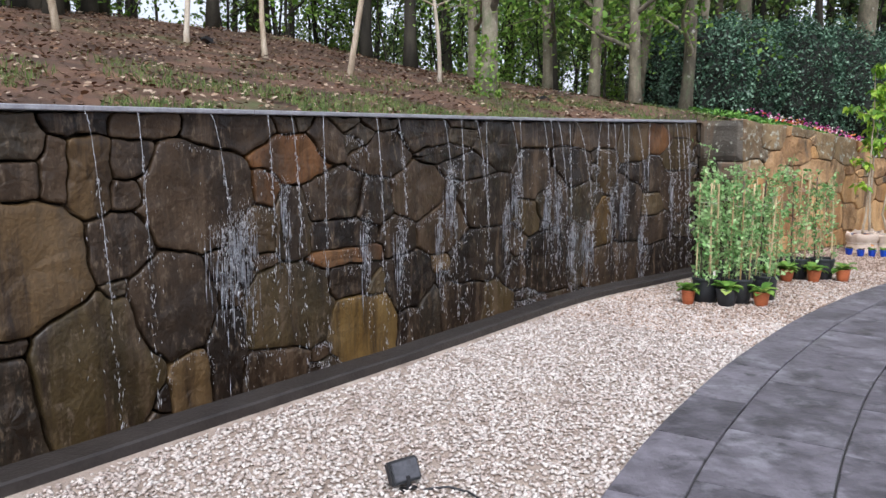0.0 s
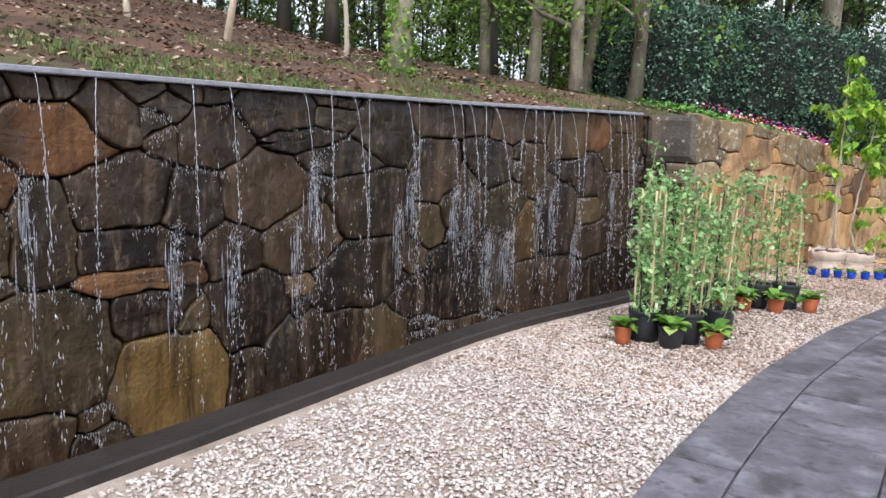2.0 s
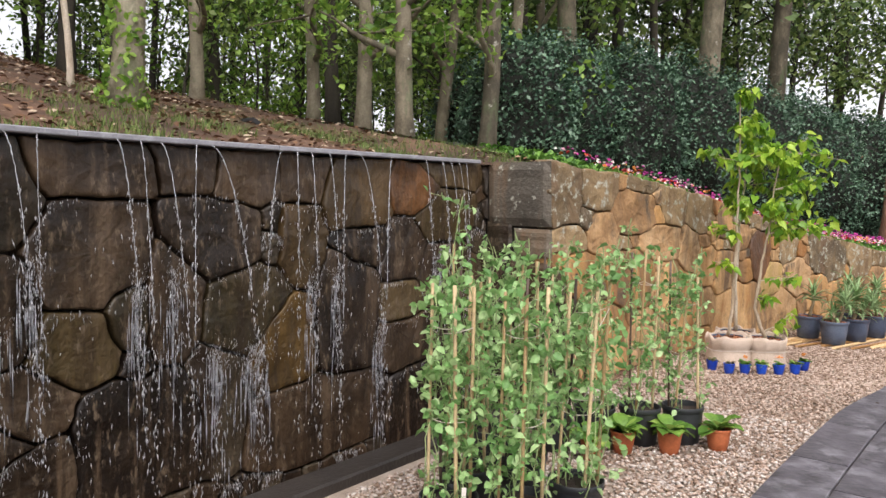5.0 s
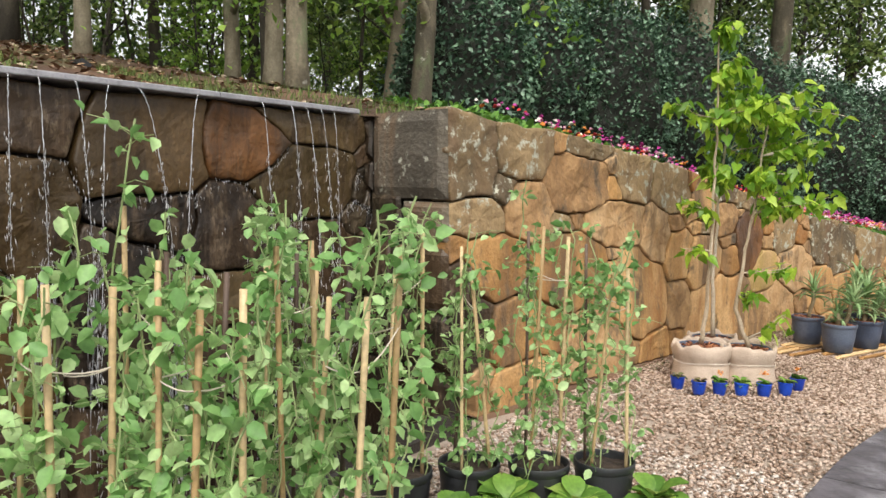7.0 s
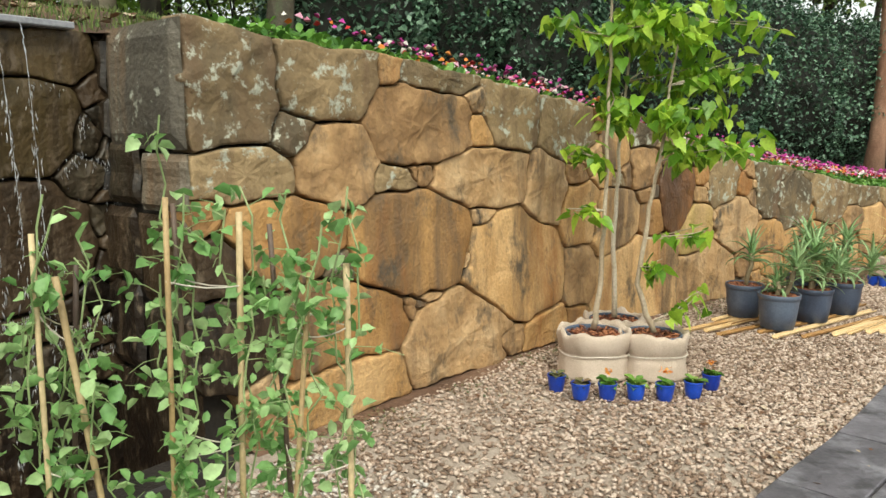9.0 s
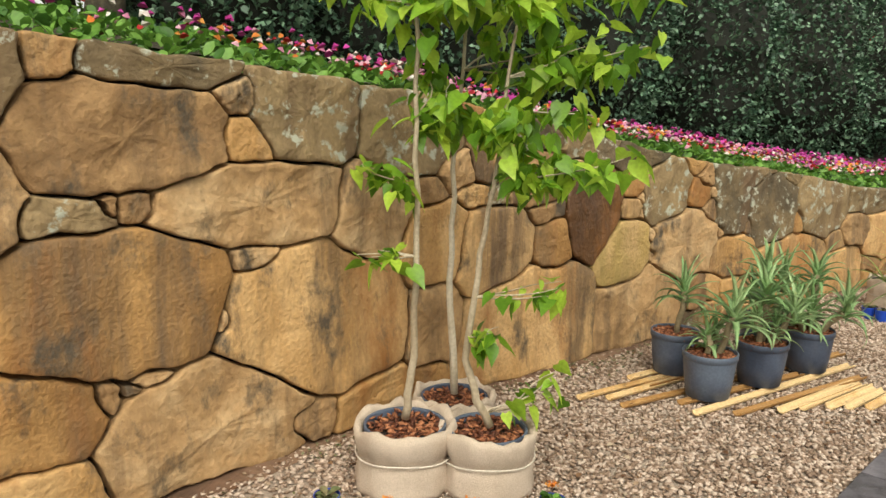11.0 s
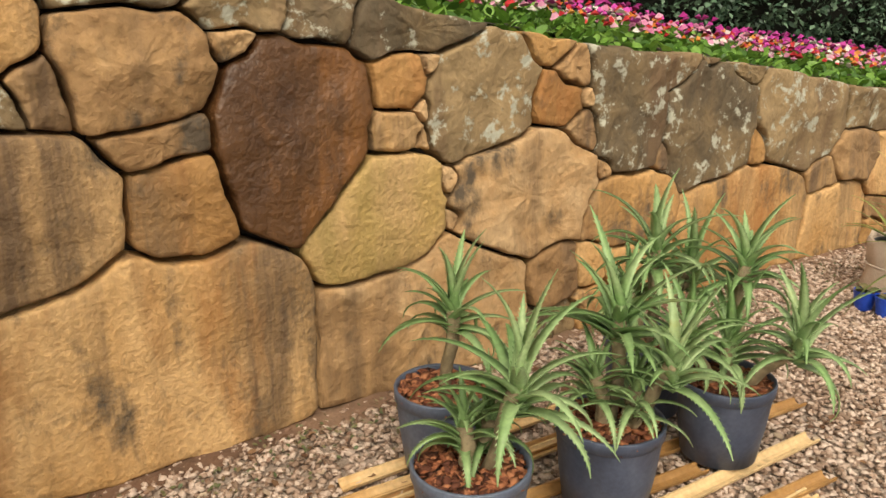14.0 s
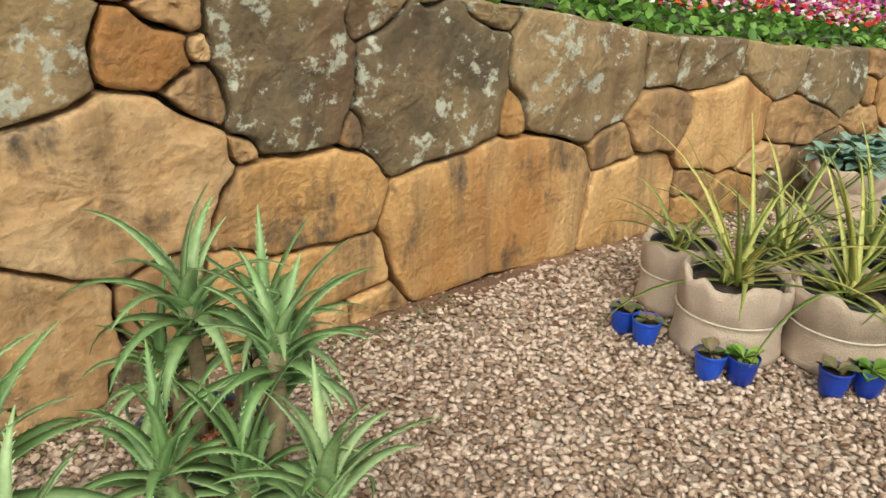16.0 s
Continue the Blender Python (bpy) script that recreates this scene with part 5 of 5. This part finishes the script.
bed_rng = np.random.default_rng(31)
V, F = [], []
us = np.linspace(0.5, 28, 60)
for u in us:
    for d in np.linspace(0.0, 3.4, 8):
        p = hill_at(u, d)
        V.append((p[0], p[1], p[2] + 0.04))
for i in range(59):
    for k in range(7):
        F.append((i * 8 + k, (i + 1) * 8 + k, (i + 1) * 8 + k + 1, i * 8 + k + 1))
tagged(new("flower_bed", mesh_of("flower_bed", V, F, bed_mat, True)), "dark soil bed along the top of the dry wall", "soil bed", kind="structure")
p, u, d = bed_points(17000, 0.9, 24, -0.16, 1.35, bed_rng)
p[:, 2] += bed_rng.uniform(0.02, 0.13, len(p)) * np.clip(0.35 + d, 0.2, 1)
tagged(new("bedding_foliage", leaf_cloud("bedding_foliage", p, 0.075, bed_leaf, tilt=1.0)), "low bright green bedding foliage along the wall top", "bedding plants", kind="stuff")
PETALS = [(0, 0, 0), (0.5, 0.2, 0.2), (0.2, 0.6, 0.15), (-0.4, 0.4, 0.2), (-0.5, -0.3, 0.15), (0.1, -0.6, 0.2), (0, 0, 0.75)]
PETALF = [(0, 1, 2), (0, 2, 3), (0, 3, 4), (0, 4, 5), (0, 5, 1), (1, 2, 6), (3, 4, 6), (5, 1, 6), (2, 3, 6), (4, 5, 6)]
for k, (mt, lab) in enumerate(zip(flower_mats, ("magenta", "pink", "red", "white", "orange"))):
    n = (2000, 1900, 1500, 1100, 1100)[k]
    p, u, d = bed_points(n, 0.95, 24, 0.1, 1.2, bed_rng)
    keep = (d < 0.25 + 0.2 * u) & (bed_rng.uniform(0, 1, n) < 0.2 + 0.16 * u)
    keep &= np.array([noise.noise(Vector((a * 1.7, b * 2.2, k * 5.0))) for a, b in zip(u, d)]) > -0.12
    p = p[keep]
    m = len(p)
    p[:, 2] += 0.1 + bed_rng.uniform(0, 0.1, m) + (0.04 if k == 0 else 0)
    me = scatter("flower_heads", PETALS, PETALF, p, turns(m, 0.6, bed_rng), bed_rng.uniform(0.026, 0.048, m), mt)
    tagged(new("flower_heads", me), "%s snapdragon flower heads in the bed" % lab, "flowers", kind="stuff")

# ---- camellia hedge ----
hedge_rng = np.random.default_rng(41)


def bush(at, rx, ry, h, n, label):
    t = thing("camellia_bush", label, "bush", "camellia hedge", at=tuple(at))
    # solid dark core behind the leaves: inner shade painted on, no twigs
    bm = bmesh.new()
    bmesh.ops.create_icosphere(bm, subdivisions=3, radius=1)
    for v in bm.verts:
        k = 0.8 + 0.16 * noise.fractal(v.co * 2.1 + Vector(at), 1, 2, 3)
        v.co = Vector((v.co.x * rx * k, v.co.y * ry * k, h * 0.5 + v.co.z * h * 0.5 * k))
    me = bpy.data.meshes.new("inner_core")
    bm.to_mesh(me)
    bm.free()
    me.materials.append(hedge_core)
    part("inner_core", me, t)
    a, w = hedge_rng.uniform(0, 2 * np.pi, n), hedge_rng.uniform(-0.85, 1, n)
    q = np.sqrt(1 - w ** 2)
    dirs = np.c_[q * np.cos(a), q * np.sin(a), w]
    k = np.array([0.93 + 0.2 * noise.fractal(Vector(v) * 2.1 + Vector(at), 1, 2, 3) + 0.12 * noise.noise(Vector(v) * 7) for v in dirs]) * hedge_rng.uniform(0.86, 1.05, n)
    pos = dirs * k[:, None] * np.array([rx, ry, h * 0.5]) + np.array([0, 0, h * 0.5])
    part("foliage", leaf_cloud("foliage", pos, 0.075, camellia, QUAD, QUADF, 1.1), t, "glossy dark green leaves")
    m = 1
    i = hedge_rng.integers(0, n, m)
    part("flower", leaf_cloud("flower", np.repeat(pos[i] * 1.03, 8, 0) + hedge_rng.normal(0, 0.02, (m * 8, 3)), 0.06, flower_mats[2]), t, "red bloom")
    return t


for u, d, rx, h in ((3.5, 2.9, 0.95, 2.3), (4.9, 3.3, 1.1, 2.7), (6.3, 3.1, 1.2, 3.0), (7.9, 3.0, 1.3, 3.2), (9.6, 3.0, 1.4, 3.1), (11.5, 3.1, 1.5, 3.2), (13.6, 3.2, 1.5, 3.2), (15.8, 3.3, 1.6, 3.2), (18.3, 3.5, 1.7, 3.3), (21.5, 4.8, 1.9, 3.3), (25.0, 5.2, 2.1, 3.4),
                     (5.6, 5.6, 1.3, 2.8), (8.8, 6.0, 1.6, 3.6), (12.6, 6.2, 1.7, 3.8), (17.0, 6.8, 1.9, 3.8)):
    p = hill_at(u, d)
    bush((p[0], p[1], p[2] - 0.5), rx, rx * 0.95, h + 0.35, int(8600 * rx), "tall glossy dark green camellia bush")

# ---- woodland ----
wood_rng = np.random.default_rng(51)


def tree_template(kind, tall, girth, bark, leafmat, leaves, lsize, low, lean=0.4, fork=False):
    """Trunk, limbs and a ragged crown of small leaves, with its foot at the origin."""
    t = thing(kind, "", "tree", at=(0, 0, -50))
    g = wood_rng
    top = Vector((g.normal(0, lean), g.normal(0, lean), tall))
    pts, rad = limb((0, 0, -0.25), top, girth, girth * 0.25, g, 14, 0.16)
    rad[0] *= 1.35
    chunks = [tube(pts, rad, 10)]
    tips, ch = [], []
    for b in range(9 if leaves else 5):
        f = g.uniform(low, 0.97)
        i = int(f * 13)
        src = pts[i]
        a = g.uniform(0, 2 * math.pi)
        L = tall * g.uniform(0.12, 0.27)
        tip = src + Vector((math.cos(a) * L, math.sin(a) * L, L * g.uniform(0.3, 1.2)))
        bp, br = limb(src, tip, rad[i] * 0.55, 0.012, g, 8, 0.12)
        ch.append(tube(bp, br, 6, False))
        tips += bp[3:]
        for _ in range(2):
            c = bp[g.integers(3, 7)]
            tp = c + Vector(g.normal(0, 1, 3)) * L * 0.4
            sp, sr = limb(c, tp, rad[i] * 0.2, 0.006, g, 5, 0.05)
            ch.append(tube(sp, sr, 5, False))
            tips += sp[2:]
    if fork:
        bp, br = limb(pts[4], pts[4] + Vector((1.0, 0.3, tall * 0.55)), rad[4] * 0.8, 0.05, g, 10, 0.1)
        chunks.append(tube(bp, br, 9))
    part("trunk", mesh_of("trunk", *join(chunks), bark, True), t)
    part("branchwork", mesh_of("branchwork", *join(ch), bark, True), t)["kind"] = "stuff"
    if leaves:
        c = np.array([tuple(x) for x in tips])
        i = g.integers(0, len(c), leaves)
        pos = c[i] + g.normal(0, 1, (leaves, 3)) * np.array([0.42, 0.42, 0.3]) * g.uniform(0.3, 1.4, (leaves, 1))
        part("crown", leaf_cloud("crown", pos, lsize, leafmat, QUAD, QUADF, 1.2), t)
    return t


dark = [tree_template("woodland_tree", tall, gi, dark_bark, forest_leaf, lv, 0.2, lo) for tall, gi, lv, lo in ((11, 0.12, 1900, 0.34), (13, 0.17, 1900, 0.42), (9, 0.07, 1550, 0.26), (12, 0.14, 1650, 0.4), (7.0, 0.04, 1100, 0.18))]
spring = [tree_template("young_tree", tall, gi, pale_bark, spring_leaf, lv, 0.12, lo, 0.2) for tall, gi, lv, lo in ((7.5, 0.11, 1700, 0.12), (9.0, 0.14, 1400, 0.2))]
shrub = [tree_template("woodland_sapling", tall, gi, dark_bark, spring_leaf if k else forest_leaf, lv, 0.15, 0.06, 0.3) for k, (tall, gi, lv) in enumerate(((4.5, 0.035, 900), (5.5, 0.04, 900)))]
slim = [tree_template("slim_tree", tall, gi, sap_bark, spring_leaf, lv, 0.1, 0.35, 0.25) for tall, gi, lv in ((6.0, 0.055, 160), (5.2, 0.045, 120))]
giant = [tree_template("tall_pale_tree", 15, 0.26, pale_bark, forest_leaf, 2600, 0.2, 0.4, 0.6, True)]
ruddy = [tree_template("red_brown_tree", 13, 0.17, red_bark, forest_leaf, 1500, 0.2, 0.45, 0.6)]


def plant(template, xy, label, group, grow=1.0, spin=None):
    x, y = xy
    # height of the slope under the foot
    best = None
    for u in np.linspace(-13.5, 29, 120):
        b = hill_at(u, 0.0)
        n = hill_at(u, 1.0)[:2] - b[:2]
        v = np.array([x, y]) - b[:2]
        d = v @ n
        off = abs(v[0] * n[1] - v[1] * n[0])
        if d > -0.2 and (best is None or off < best[0]):
            best = (off, u, max(d, 0))
    z = float(hill_at(best[1], best[2])[2]) if best else 0.0
    t = copy_thing(template, Matrix.LocRotScale((x, y, z), Euler((0, 0, wood_rng.uniform(0, 6.28) if spin is None else spin)), (grow,) * 3))
    return tagged(t, label, "tree", group)


for x, y, g in ((-2.28, 11.17, 1.0), (-3.6, 11.3, 1.05), (-0.9, 10.7, 0.85), (-4.6, 9.6, 1.0), (0.2, 12.4, 0.8)):
    plant(slim[int(x * 7) % 2], (x, y), "slim pale-barked young tree on the leafy slope", "slim trees on the slope", g)
for x, y, k, g in ((1.05, 11.4, 1, 1.0), (3.49, 13.55, 0, 1.0), (4.6, 15.2, 1, 0.95), (2.9, 15.6, 0, 1.1), (5.2, 17.4, 0, 1.1), (2.0, 17.6, 0, 1.1), (4.2, 19.0, 0, 1.2), (0.4, 16.4, 0, 1.0), (6.6, 20.5, 0, 1.2)):
    plant(spring[k], (x, y), "mossy mottled tree with sparse bright spring leaves", "spring-leaved trees", g)
for x, y, g in ((6.4, 18.2, 0.8), (9.6, 19.8, 1.0), (12.4, 22.5, 1.0)):
    plant(giant[0], (x, y), "tall pale-trunked forest tree behind the hedge", "tall pale trees", g)
plant(ruddy[0], (14.3, 21.0), "red-brown barked tree behind the hedge", "tall ruddy trees", 0.9)
placed = []
for _ in range(2600):
    u, d = wood_rng.uniform(-13.5, 28), wood_rng.uniform(6.0, 30)
    if u < -1 and d < 8.2:
        continue
    if u > -1 and d < 6.8:
        continue
    p = hill_at(u, d)
    gap = 1.15 if d < 14 else 1.9
    if all((p[0] - q[0]) ** 2 + (p[1] - q[1]) ** 2 > gap ** 2 for q in placed):
        placed.append((p[0], p[1]))
    if len(placed) >= 130:
        break
for u, d in ((5.5, 8.2), (8.6, 8.4), (11.6, 8.8), (14.8, 9.0), (16.6, 10.2), (-9.5, 9.2), (-7.4, 9.6), (-5.0, 9.3), (-2.8, 9.8)):
    placed.append(tuple(hill_at(u, d)[:2]))
for x, y in placed:
    plant(dark[wood_rng.integers(5)], (x, y), "dark-trunked woodland tree with a thin crown", "woodland trees", wood_rng.uniform(0.8, 1.25))
placed = []
for _ in range(900):
    u, d = wood_rng.uniform(-13, 12), wood_rng.uniform(8.4, 17)
    if u > 2 and d < 9:
        continue
    p = hill_at(u, d)
    if all((p[0] - q[0]) ** 2 + (p[1] - q[1]) ** 2 > 2.0 for q in placed):
        placed.append((p[0], p[1]))
    if len(placed) >= 56:
        break
for x, y in placed:
    plant(shrub[wood_rng.integers(2)], (x, y), "slender leafy sapling among the woodland trunks", "woodland saplings", wood_rng.uniform(0.7, 1.2))
for t in dark + spring + shrub + slim + giant + ruddy:
    for o in (*t.children_recursive, t):
        bpy.data.objects.remove(o)

# ivy on the near mossy trunk, fallen leaves, thin grass and twigs on the slope
n = 420
a, zz = wood_rng.uniform(0, 2 * np.pi, n), wood_rng.uniform(0, 1, n) ** 1.5 * 0.9
rr = 0.13 + 0.12 * (1 - zz) * wood_rng.uniform(0, 1, n)
ivy_pos = np.c_[1.05 + rr * np.cos(a), 11.4 + rr * np.sin(a), 0 * a]
base_z = min((float(hill_at(u, d)[2]) for u in np.linspace(-4.5, -1, 15) for d in np.linspace(0, 3, 10) if np.hypot(*(hill_at(u, d)[:2] - np.array([1.05, 11.4]))) < 0.35), default=2.2)
ivy_pos[:, 2] = base_z + zz
tagged(new("ivy", leaf_cloud("ivy", ivy_pos, 0.07, spring_leaf, tilt=1.2)), "bright green ivy round the foot of a tree", "ivy", kind="stuff")
n = 15000
p, u, d = bed_points(n, -13, 2.0, 0.1, 10.5, wood_rng)
p[:, 2] += 0.025
tagged(new("leaf_litter", scatter("leaf_litter", LEAF, LEAFF, p, turns(n, 0.5, wood_rng), wood_rng.uniform(0.03, 0.085, n), litter_mat)), "brown and pale fallen leaves on the slope", "leaf litter", kind="stuff")
n = 42000
p, u, d = bed_points(n, -13, 1.5, 0.03, 3.2, wood_rng)
keep = (np.array([noise.noise(Vector((q[0] * 0.9, q[1] * 0.9, 2))) for q in p]) > -0.05) & (wood_rng.uniform(0, 3.4, n) > d)
p = p[keep]
BLADE = [(-0.06, 0, 0), (0.06, 0, 0), (0.05, 0.1, 0.6), (-0.03, 0.12, 0.6), (0.02, 0.35, 1.0)]
tagged(new("grass", scatter("grass", BLADE, [(0, 1, 2, 3), (3, 2, 4)], p, turns(len(p), 0.35, wood_rng), wood_rng.uniform(0.04, 0.09, len(p)), grass_mat)), "thin patchy grass behind the coping", "grass", kind="stuff")

# ---- spot lamps ----
def spot_lamp(at, yaw, size, tilt, label):
    t = thing("spot_lamp", label, "spot lamp", at=at)
    t.rotation_euler = (0, 0, yaw)
    w = size
    head = mesh_of("housing", *slab(-w, -w * 0.28, w * 0.35, w, w * 0.28, w * 1.75, 0.008), black_metal)
    h = part("housing", head, t, "black flat housing")
    h.rotation_euler = (tilt, 0, 0)
    g = part("lens", mesh_of("lens", *slab(-w * 0.85, -w * 0.34, w * 0.5, w * 0.85, -w * 0.285, w * 1.6, 0.003), lens_mat), h, "dark glass lens")
    part("bracket", mesh_of("bracket", *slab(-w * 0.5, -w * 0.3, 0.0, w * 0.5, w * 0.3, w * 0.12, 0.003), black_metal), t)
    part("bracket_arm", mesh_of("bracket_arm", *slab(-w * 0.12, -w * 0.1, w * 0.1, w * 0.12, w * 0.1, w * 0.8, 0.003), black_metal), t)
    return t


spot_lamp((1.22, 3.22, 0.0), 0.75, 0.085, -0.5, "small black spot lamp standing on the gravel")
cable = [(1.3, 3.2, 0.012), (1.42, 3.24, 0.014), (1.52, 3.2, 0.012), (1.62, 3.08, 0.013), (1.7, 2.9, 0.012), (1.72, 2.6, 0.012)]
tagged(new("lamp_cable", mesh_of("lamp_cable", *tube(cable, [0.006] * 6, 6), black_metal, True)), "thin black cable across the gravel", "cable")
for x, y, u, d in ((-3.3, 11.58, 0, 0), (1.95, 12.79, 0, 0), (4.1, 13.4, 0, 0)):
    best = min(((float(np.hypot(*(hill_at(a, b)[:2] - np.array([x, y])))), float(hill_at(a, b)[2])) for a in np.linspace(-12, 4, 50) for b in np.linspace(0, 8, 30)))
    spot_lamp((x, y, best[1] - 0.01), 2.4, 0.1, -1.1, "low black spot lamp set in the slope")

# ---- water spilling over the coping ----
water_rng = np.random.default_rng(61)
streams = thing("waterfall", "thin streams of water spilling from the coping down the wet wall", "waterfall")
streams.location = face_1.at(8.0, 0, 0.3)
foam_pos, foam_sc, veil_pos, veil_sc = [], [], [], []


def on_wall(s, z, out):
    return Vector(tuple(face_1.at(s, z, out))) - streams.location


# thin spills as (place along the lip, sidewards speed); broad falls as (place, height of the ledge they break on, spread)
SPILLS = [(4.1, 0.1), (4.45, -0.05), (5.0, 0.22), (5.52, -0.12), (5.75, 0.05), (6.1, -0.2), (6.75, -0.15), (7.05, 0.0), (7.75, 0.1), (8.05, -0.2), (8.3, 0.1), (8.5, -0.22), (8.95, 0.2), (9.1, -0.05), (9.63, 0.02),
          (9.5, 0.2), (9.75, 0.25), (9.98, -0.25), (10.08, 0.5), (10.62, -0.42), (10.75, -0.06), (10.88, 0.0), (11.05, 0.12), (11.22, -0.18), (11.38, 0.35), (11.75, -0.3), (12.2, 0.05), (12.43, -0.04), (12.55, 0.06), (12.68, 0.0), (12.8, 0.04)]
FALLS = [(5.14, 1.05, 0.13), (5.3, 1.15, 0.08), (5.68, 1.33, 0.03), (6.62, 0.99, 0.04), (7.09, 0.93, 0.04), (7.72, 0.95, 0.04), (7.9, 1.4, 0.06), (8.9, 1.0, 0.035), (9.07, 1.3, 0.04), (9.62, 1.15, 0.035), (9.84, 1.2, 0.045), (10.12, 0.7, 0.07), (10.41, 0.68, 0.09), (10.9, 1.1, 0.035), (11.15, 1.1, 0.035), (11.62, 0.66, 0.05), (12.45, 1.2, 0.04)]
for s0, drift in SPILLS:
    top = float(top_1(s0))
    v = water_rng.uniform(0.1, 0.3)
    t1 = math.sqrt(water_rng.uniform(0.75, 1.25) / 4.9)
    pts, rad = [], []
    for f in np.linspace(0, 1, 40):
        tt = f * t1
        pts.append(on_wall(s0 + drift * tt + water_rng.normal(0, 0.0014), top - 4.9 * tt * tt - 0.1 * tt, 0.11 + v * tt))
        rad.append(0.0042 * (1 - 0.35 * f) * (0.35 + 1.3 * abs(noise.noise(Vector((s0 * 31, f * 23, 0))))))
        if f > 0.55:
            for _ in range(2):
                foam_pos.append(tuple(pts[-1] + Vector(water_rng.normal(0, 0.009, 3)) + Vector((0, 0, water_rng.uniform(-0.06, 0.02)))))
                foam_sc.append(water_rng.uniform(0.003, 0.006))
    part("stream", mesh_of("stream", *tube(pts, rad, 5, False), water_mat, True), streams)
    # the stream breaks into drops below
    for _ in range(46):
        tt = t1 + water_rng.uniform(0, 0.22)
        zz = top - 4.9 * tt * tt - 0.1 * tt
        if zz > CHANNEL:
            foam_pos.append(tuple(on_wall(s0 + drift * tt + water_rng.normal(0, 0.012), zz, 0.09 + v * tt + water_rng.normal(0, 0.012))))
            foam_sc.append(water_rng.uniform(0.003, 0.0075))
    # odd drops and runs over the stones nearby
    for _ in range(26):
        foam_pos.append(tuple(on_wall(s0 + drift * 0.4 + water_rng.normal(0, 0.16), water_rng.uniform(CHANNEL, top - 0.45), 0.05 + water_rng.uniform(0, 0.04))))
        foam_sc.append(water_rng.uniform(0.002, 0.006))
for s0, ledge, spread in FALLS:
    for _ in range(int(2300 * spread) + 40):
        down = abs(water_rng.normal(0, 0.5 if spread < 0.1 else 0.3))
        zz = ledge - down + 0.03
        if zz > CHANNEL:
            foam_pos.append(tuple(on_wall(s0 + water_rng.normal(0, spread * (0.45 + 0.35 * down)), zz, 0.05 + water_rng.uniform(0, 0.05) + 0.04 * down)))
            foam_sc.append(water_rng.uniform(0.002, 0.0065))
    # milky runs that cling to the stones
    for _ in range(int(520 * spread) + 8):
        ln = water_rng.uniform(0.05, 0.2)
        veil_pos.append(tuple(on_wall(s0 + water_rng.normal(0, spread * 0.9), max(CHANNEL + ln, ledge - ln - abs(water_rng.normal(0, 0.3))), 0.05 + water_rng.uniform(0, 0.02))))
        veil_sc.append((water_rng.uniform(0.002, 0.007), 0.003, ln))
    # fine spray thrown up where it strikes
    for _ in range(int(2200 * spread) + 40):
        foam_pos.append(tuple(on_wall(s0 + water_rng.normal(0, spread * 0.9), ledge + water_rng.normal(0, 0.06), 0.07 + abs(water_rng.normal(0, 0.04)))))
        foam_sc.append(water_rng.uniform(0.0012, 0.003))
# splash beads along the stones' upper edges, pale to stand in for rim highlights
for c in wet_cells:
    m = c.mean(0)
    if m[0] < 4.6 or m[1] > 1.7:
        continue
    for p in c[c[:, 1] > m[1] + 0.3 * (c[:, 1].max() - m[1])]:
        if noise.noise(Vector((p[0] * 3.0, p[1] * 3.0, 9))) > -0.1:
            for _ in range(2):
                foam_pos.append(tuple(on_wall(p[0] + water_rng.normal(0, 0.014), p[1] - abs(water_rng.normal(0, 0.03)), 0.042 + water_rng.uniform(0, 0.012))))
                foam_sc.append(water_rng.uniform(0.0015, 0.0045))
n = len(foam_pos)
sc = np.array(foam_sc)
rot = turns(n, 0.25, water_rng)
part("spray", scatter("spray", OCT, OCTF, np.array(foam_pos), rot, np.c_[sc * 0.6, sc * 0.6, sc * water_rng.uniform(1.5, 6.0, n)], foam_mat, True), streams, "white droplets and broken runs of water")
turn = math.atan2(face_1.T[200][1], face_1.T[200][0])
rot = np.repeat(np.array(Euler((0, 0, turn)).to_matrix())[None], len(veil_pos), 0)
part("veil", scatter("veil", OCT, OCTF, np.array(veil_pos), rot, np.array(veil_sc), veil_mat, True), streams, "milky runs of water on the stones")["kind"] = "stuff"

# ---- fallen branch on the slope ----
a, b = hill_at(-9.2, 5.6), hill_at(-7.6, 5.9)
pts = [Vector(tuple(a)).lerp(Vector(tuple(b)), f) + Vector((0, 0, 0.07 + 0.03 * math.sin(f * 7))) for f in np.linspace(0, 1, 9)]
tagged(new("fallen_branch", mesh_of("fallen_branch", *tube(pts, [0.07, 0.075, 0.07, 0.066, 0.06, 0.055, 0.05, 0.04, 0.03], 9), dark_bark, True)), "dark fallen branch lying on the leafy slope", "fallen branch")
